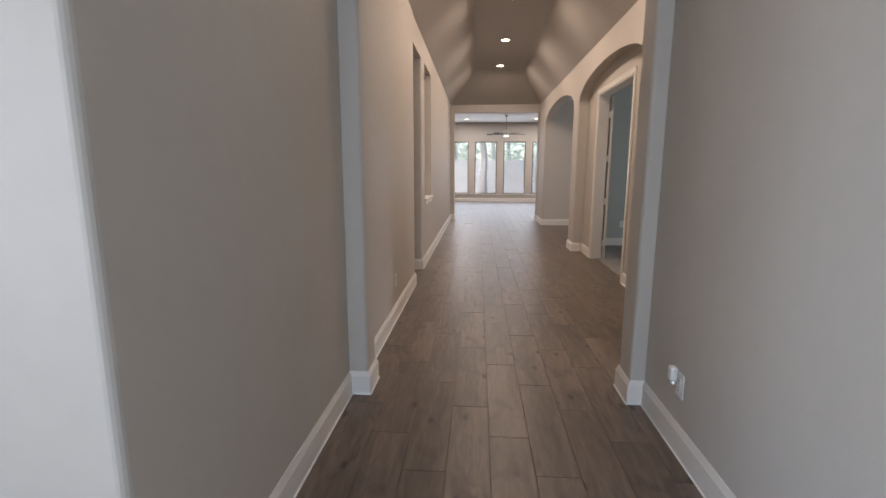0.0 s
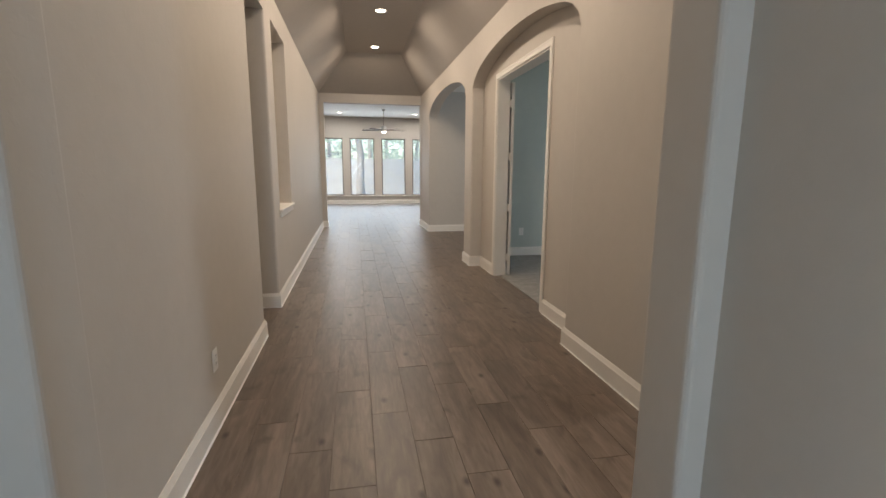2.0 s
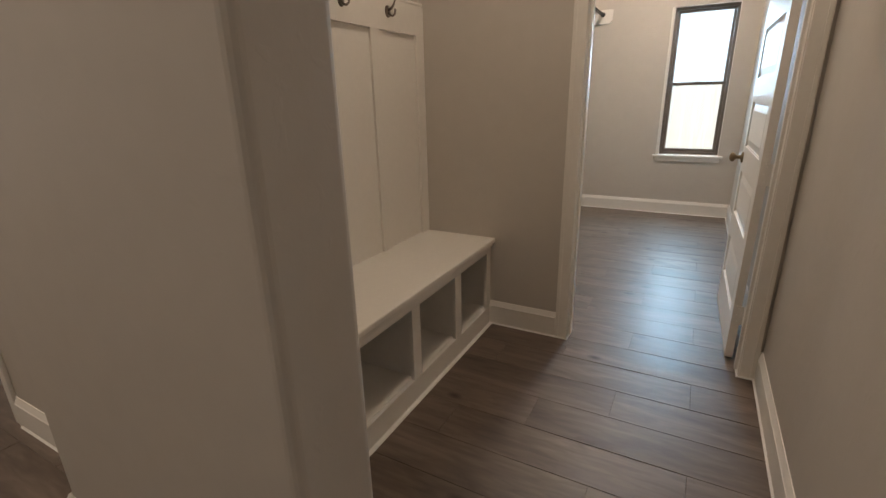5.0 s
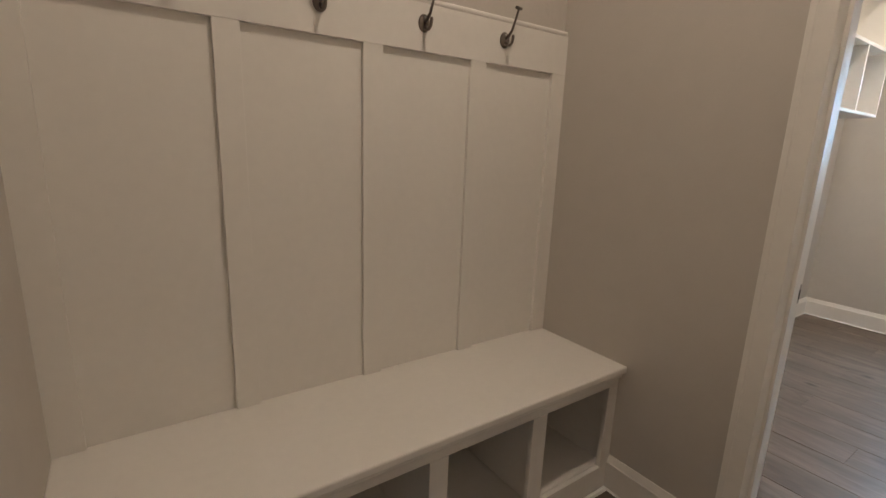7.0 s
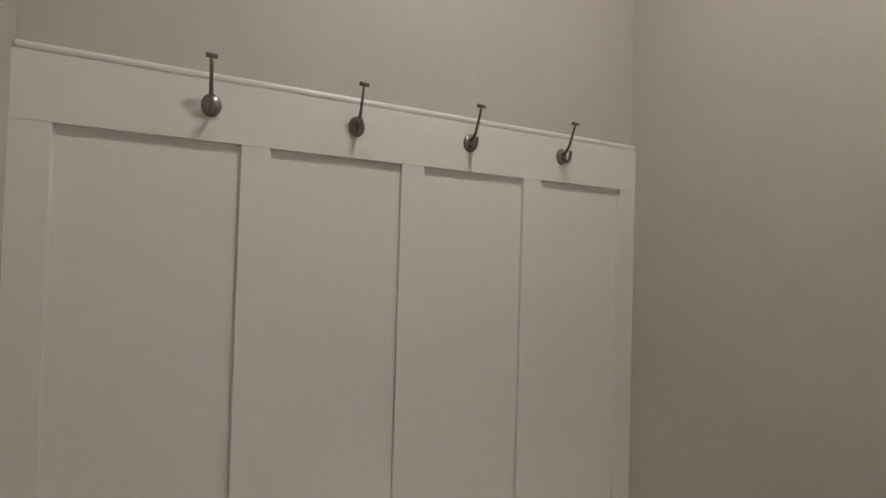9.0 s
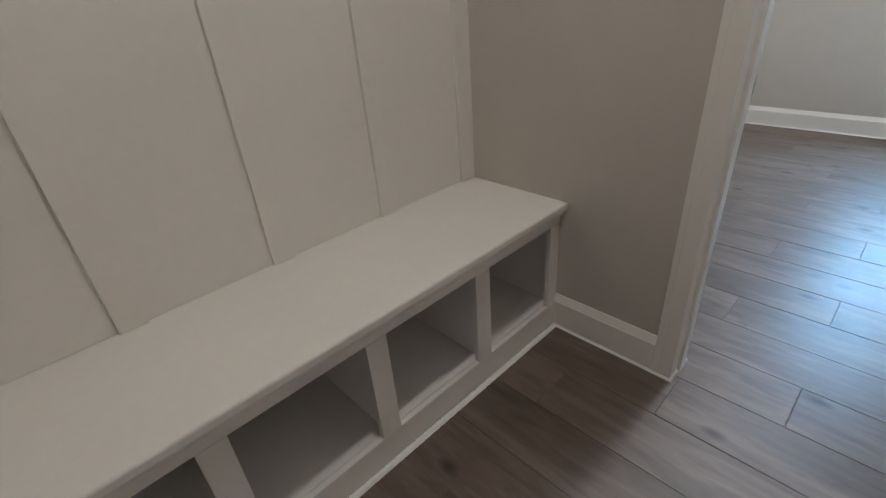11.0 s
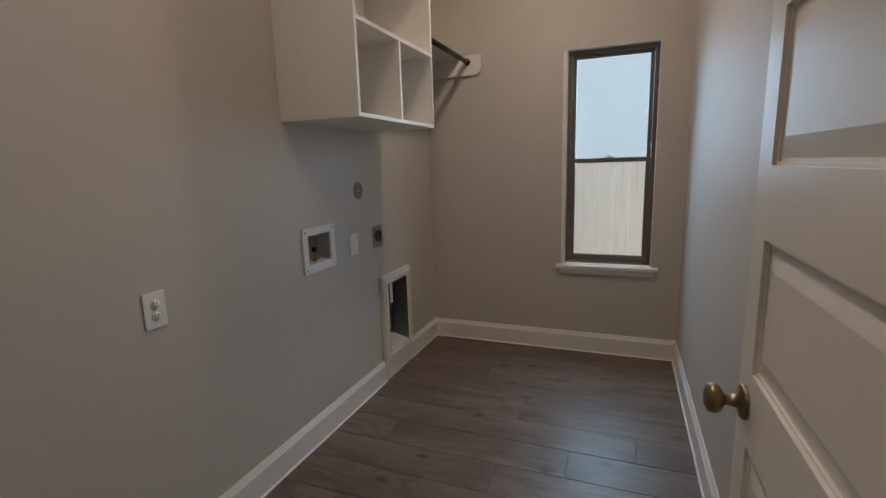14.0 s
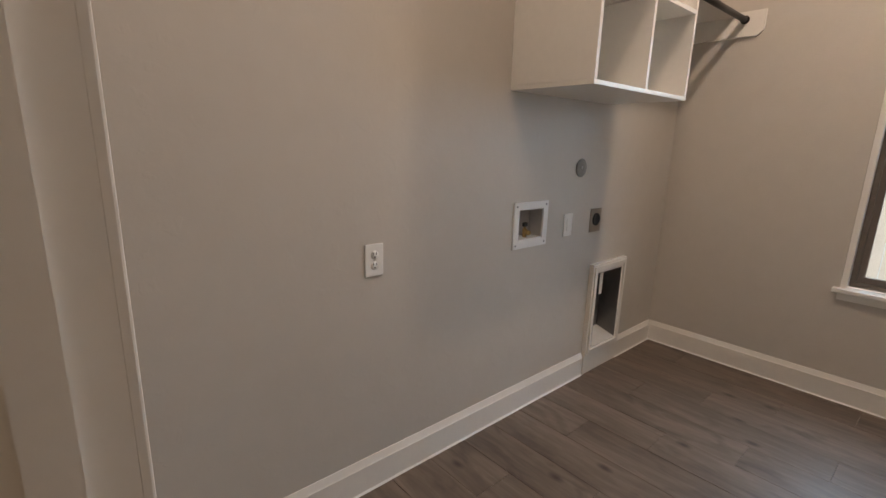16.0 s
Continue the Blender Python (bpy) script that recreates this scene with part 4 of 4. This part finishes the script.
ring_yz(bm, WY0 + 0.031, WY1 - 0.031, WZ0 + 0.027, 1.412, 0.030, 7.345, 7.371, 0.036)
s2 = part("lower_sash", local(bm, win), BRONZE, win)
for nm, za, zb, x in (("pane", 1.412, WZ1 - 0.055, 7.384), ("pane", WZ0 + 0.06, 1.386, 7.358)):
    p = part(nm, local(B((x - 0.002, x + 0.002, WY0 + 0.055, WY1 - 0.055, za, zb)), win), GLASS, win, "clear glass pane")
    p.visible_shadow = False
bm = B((7.330, 7.346, 3.685, 3.750, 1.413, 1.421), bevel=0.002)
cyl(bm, (7.338, 3.700, 1.421), (7.338, 3.735, 1.430), 0.004, n=10)
part("sash_lock", local(bm, win), CHROME, win, "nickel sash lock")
bm = B((7.245, 7.334, WY0 - 0.045, WY1 + 0.055, WZ0 - 0.030, WZ0 - 0.004), bevel=0.005, seg=3)
part("sill", local(bm, win), TRIM, win, "white painted sill board")
part("apron", local(B((7.264, 7.2795, WY0 - 0.020, WY1 + 0.030, WZ0 - 0.070, WZ0 - 0.031), bevel=0.003), win), TRIM, win)
part("jamb_liner", local(B((7.281, 7.334, WY0 - 0.001, WY0 + 0.004, WZ0 - 0.004, WZ1 - 0.004), (7.284, 7.42, WY1 - 0.003, WYN - 0.001, WZ0 - 0.004, WZ1 - 0.004), (7.281, 7.334, WY0 - 0.001, WYN - 0.001, WZ1 - 0.004, WZ1 - 0.0005)), win), TRIM, win)

# ---------------------------------------------------------------- ceiling lights


def downlight(x, y, z, power, color=WARM, label="lit round recessed ceiling light with white trim", group="recessed ceiling lights"):
    t = thing("recessed_light", label, "ceiling light", (x, y, z), group)
    bm = bmesh.new()
    lathe(bm, (0, 0, 0.0), (0, 0, -1), [(0.092, 0.0), (0.092, 0.004), (0.078, 0.008), (0.072, 0.006), (0.070, 0.002)], 32)
    part("trim_ring", bm, PLATE, t)
    bm = bmesh.new()
    lathe(bm, (0, 0, -0.0035), (0, 0, -1), [(0.070, 0), (0.068, 0.004), (0.02, 0.006), (0.001, 0.006)], 32)
    part("lens", bm, LENS, t, "glowing frosted lens")
    area("downlight_lamp", (x, y, z - 0.014), (x, y, z - 1), 0.13, 0.13, power, color, "DISK", 175)


for y in (11.64, 9.49, 7.34, 5.19):
    downlight(0.795, y, 3.75, 10.7)
for x, y in ((-0.16, 19.6), (2.60, 19.6), (-0.16, 16.9), (2.60, 16.9)):
    downlight(x, y, 3.40, 15, (1.0, 0.94, 0.86))


downlight(3.15, 4.12, 3.05, 6.0)
for x, power in ((4.90, 7.0), (6.29, 11.8)):
    downlight(x, 4.10, 3.05, power, (1.0, 0.87, 0.72))

# ---------------------------------------------------------------- living room
for k, (a, b) in enumerate(LW):
    w = thing("window_%d" % (k + 2), "tall fixed window with a thin black frame", "window", ((a + b) / 2, 21.07, 0.34), kind="structure")
    bm = bmesh.new()
    frame_ring(bm, a + 0.003, b - 0.003, 0.343, 2.587, 0.035, 21.05, 21.10)
    part("window_frame", local(bm, w), BRONZE, w)
    p = part("pane", local(B((a + 0.038, b - 0.038, 21.072, 21.078, 0.378, 2.552)), w), HAZY, w, "glass pane with a pale glare haze mixed in")
    p.visible_shadow = False
bm = B((-1.25, 3.80, 20.955, 21.049, 0.300, 0.335), bevel=0.005)
ls = structure("window_sill", bm, TRIM, "long white window sill under the living room windows", "sill")

fan = thing("ceiling_fan", "nickel ceiling fan with dark wood blades and a lit bowl", "ceiling fan", (1.36, 18.4, 3.40))
bm = bmesh.new()
lathe(bm, (0, 0, 0), (0, 0, -1), [(0.065, 0), (0.065, 0.02), (0.03, 0.06), (0.012, 0.07)], 24)
part("canopy", bm, NICKEL, fan)
bm = bmesh.new()
cyl(bm, (0, 0, -0.06), (0, 0, -0.56), 0.012)
part("down_rod", bm, NICKEL, fan)
bm = bmesh.new()
lathe(bm, (0, 0, -0.54), (0, 0, -1), [(0.03, 0), (0.09, 0.03), (0.10, 0.10), (0.10, 0.18), (0.07, 0.21)], 28)
part("motor", bm, CHROME, fan)
bm = bmesh.new()
lathe(bm, (0, 0, -0.75), (0, 0, -1), [(0.075, 0), (0.075, 0.012), (0.045, 0.03), (0.002, 0.036)], 24)
part("light_bowl", bm, LENS, fan, "lit frosted glass bowl")
for i in range(5):
    bm = bmesh.new()
    prism(bm, [(0.13, -0.035), (0.30, -0.065), (0.74, -0.07), (0.765, -0.05), (0.765, 0.05), (0.74, 0.07), (0.30, 0.065), (0.13, 0.035)], "z", -0.006, 0.006)
    bm.transform(Matrix.Translation((0, 0, -0.69)) @ Matrix.Rotation(2 * math.pi * i / 5 + 0.3, 4, "Z") @ Matrix.Rotation(radians(9), 4, "X"))
    part("blade", bm, FANBLADE, fan)

# ---------------------------------------------------------------- outdoors
bm = B((-200, 300, -200, 300, -0.6, -0.45))
tagged(mesh_object("ground", bm, SOIL), "pale ground with dry leaf litter", "ground", kind="structure")


def fence(name, label, p0, p1, top, material, w=0.140, gap=0.006, rails=True):
    p0, p1 = Vector((*p0, -0.45)), Vector((*p1, -0.45))
    d = p1 - p0
    n = int(d.length / (w + gap))
    ang = math.atan2(d.y, d.x)
    t = thing(name, label, "fence", p0)
    t.rotation_euler = (0, 0, ang)
    h = top + 0.45
    bm = bmesh.new()
    c = 0.03
    prism(bm, [(0, 0.002), (w, 0.002), (w, h - c), (w - c, h), (c, h), (0, h - c)], "y", -0.009, 0.009)
    first = part("board", bm, material, t)
    for i in range(1, n):
        ob = new("board", first.data)
        ob.parent = t
        ob.location = (i * (w + gap), 0, random.uniform(-0.008, 0.008) + 0.006)
    if rails:
        for z in (0.35, h * 0.52, h - 0.3):
            part("rail", B((0, n * (w + gap), -0.048, -0.0095, z, z + 0.085)), material, t)
    return t


fence("pine_fence", "new pale pine board fence outside the laundry window", (8.75, 6.6), (8.75, 1.2), 1.405, FENCE, gap=0.0045, rails=False)
fence("backyard_fence", "weathered wooden board fence with horizontal rails", (-9, 29), (12, 29), 1.95, OLDFENCE, w=0.19)
nb = thing("neighbour_house", "pale blue-white sided house beyond the fence", "house", (11.0, 3.5, -0.45))
part("wall", B((0, 0.2, -9, 9, 0.004, 5.25)), STUCCO, nb)
bm = bmesh.new()
prism(bm, [(-0.45, 5.27), (-0.45, 5.45), (4.5, 8.2), (4.5, 5.27)], "y", -9.4, 9.4)
part("roof", bm, STUCCO, nb)


def tree(x, y, h, r, seed, low):
    rng = random.Random(seed)
    t = thing("pine_tree", "tall pine tree with a rough grey-brown trunk", "tree", (x, y, -0.45), "backyard trees")
    bm = bmesh.new()
    pts = [(rng.uniform(-0.05, 0.05) * k, rng.uniform(-0.05, 0.05) * k, h * k / 7 + 0.002) for k in range(8)]
    tube(bm, pts, [r * (1.15 if k == 0 else 1 - 0.11 * k) for k in range(8)], 12)
    for k in range(9):
        z = low + (h - low) * k / 9
        a = rng.uniform(0, 6.28)
        ln = rng.uniform(0.8, 1.8) * (1.1 - k / 12)
        tube(bm, [(0, 0, z), (math.cos(a) * ln * .5, math.sin(a) * ln * .5, z + 0.15), (math.cos(a) * ln, math.sin(a) * ln, z + 0.2)], [r * 0.22, r * 0.14, r * 0.05], 6)
    part("trunk", bm, BARK, t)
    verts, faces = [], []
    for k in range(1300):
        z = low - 0.3 + (h + 0.6 - low) * rng.random()
        rad = (0.5 + 1.7 * rng.random() ** 0.6) * (1.15 - 0.7 * (z - low) / (h - low))
        if math.sin(z * 4.1 + seed) > 0.75:
            continue
        a = rng.uniform(0, 6.283)
        c = Vector((math.cos(a) * rad, math.sin(a) * rad, z))
        u = Vector((rng.uniform(-1, 1), rng.uniform(-1, 1), rng.uniform(-0.6, 0.6))).normalized()
        v = u.orthogonal().normalized()
        i = len(verts)
        s = rng.uniform(0.10, 0.22)
        verts += [c - u * s, c + v * s * 0.28, c + u * s, c - v * s * 0.28]
        faces.append((i, i + 1, i + 2, i + 3))
    me = bpy.data.meshes.new("crown")
    me.from_pydata([tuple(v) for v in verts], [], faces)
    me.materials.append(LEAF)
    ob = new("crown", me)
    ob.parent = t


tree(0.62, 25.2, 9.0, 0.22, 3, 3.4)
for i, (x, y, low) in enumerate(((-3.4, 31, 1.6), (-1.2, 33, 1.8), (1.4, 32, 1.5), (3.6, 31.5, 1.7), (5.6, 33, 1.4), (-5.6, 32, 1.5), (7.8, 32, 1.6), (2.5, 35, 1.2), (-0.2, 36, 1.2), (-2.4, 36, 1.2), (4.8, 36, 1.2))):
    tree(x, y, 8.5 + (i % 3), 0.17, 10 + i, low)

# ---------------------------------------------------------------- floors, tile by tile
PLOT = ((-2.2, 1.45, -5.1, 3.13), (-0.7, 7.4, 3.13, 5.13), (-0.7, 2.22, 5.13, 13.5), (-2.2, -0.7, 5.6, 6.9), (2.22, 5.4, 9.1, 12.3), (-3.5, 5.5, 13.5, 21.1))
floor = structure("floor", B(*[(a, b, c, d, -0.2, -0.0022) for a, b, c, d in PLOT]), GROUT, "wood-look porcelain plank floor in grey brown", "floor")
structure("floor_bedroom", B((2.20, 6.6, 5.15, 9.1, -0.2, 0.008)), CARPET, "grey cut-pile carpet", "floor")
TW, TL, XO, YO = 0.2068, 0.9143, 4.124, 3.820


def plank_bm(w, l):
    bm = bmesh.new()
    g, b = 0.0009, 0.0013
    lo = [bm.verts.new(p) for p in ((g, g, -0.0068), (w - g, g, -0.0068), (w - g, l - g, -0.0068), (g, l - g, -0.0068))]
    mi = [bm.verts.new(p) for p in ((g, g, -0.0012), (w - g, g, -0.0012), (w - g, l - g, -0.0012), (g, l - g, -0.0012))]
    hi = [bm.verts.new(p) for p in ((g + b, g + b, 0), (w - g - b, g + b, 0), (w - g - b, l - g - b, 0), (g + b, l - g - b, 0))]
    bm.faces.new(hi)
    for q, r in ((lo, mi), (mi, hi)):
        for i in range(4):
            j = (i + 1) % 4
            bm.faces.new((q[i], q[j], r[j], r[i]))
    return bm


plank_meshes = {}


def plank_mesh(w, l):
    key = (round(w, 3), round(l, 3))
    if key not in plank_meshes:
        bm = plank_bm(w, l)
        bmesh.ops.recalc_face_normals(bm, faces=bm.faces)
        me = bpy.data.meshes.new("tile")
        bm.to_mesh(me)
        bm.free()
        me.materials.append(TILE)
        plank_meshes[key] = me
    return plank_meshes[key]


near, rest_v, rest_f = 0, [], []
for i in range(-38, 17):
    for j in range(-11, 22):
        xx = XO + i * TW
        yy = YO - (i + 1) % 3 * 0.3048 + j * TL
        spans = [(max(xx, a), min(xx + TW, b), max(yy, c), min(yy + TL, d)) for a, b, c, d in PLOT]
        spans = [q for q in spans if q[1] - q[0] > 0.012 and q[3] - q[2] > 0.012]
        if len(spans) == 2 and abs(spans[0][0] - spans[1][0]) + abs(spans[0][1] - spans[1][1]) < 0.001:
            spans = [(spans[0][0], spans[0][1], min(q[2] for q in spans), max(q[3] for q in spans))]
        for a, b, c, d in spans:
            pm = plank_mesh(b - a, d - c)
            if a < 7.3 and 2.3 < (c + d) / 2 < (7.4 if a < 2.0 else 5.05) and near < 298:
                ob = new("tile", pm)
                ob.location = (a, c, 0)
                ob.rotation_euler = (random.uniform(-0.001, 0.001), random.uniform(-0.004, 0.004), 0)
                ob.parent = floor
                near += 1
            else:
                k = len(rest_v)
                tx, ty = random.uniform(-0.005, 0.005), random.uniform(-0.0018, 0.0018)
                rest_v += [(v.co.x + a, v.co.y + c, v.co.z + v.co.x * tx + v.co.y * ty) for v in pm.vertices]
                rest_f += [tuple(k + q for q in p.vertices) for p in pm.polygons]
me = bpy.data.meshes.new("distant_tiles")
me.from_pydata(rest_v, [], rest_f)
me.materials.append(TILE)
ob = new("distant_tiles", me)
ob.parent = floor
tagged(ob, "wood-look porcelain planks in grey brown", kind="stuff")
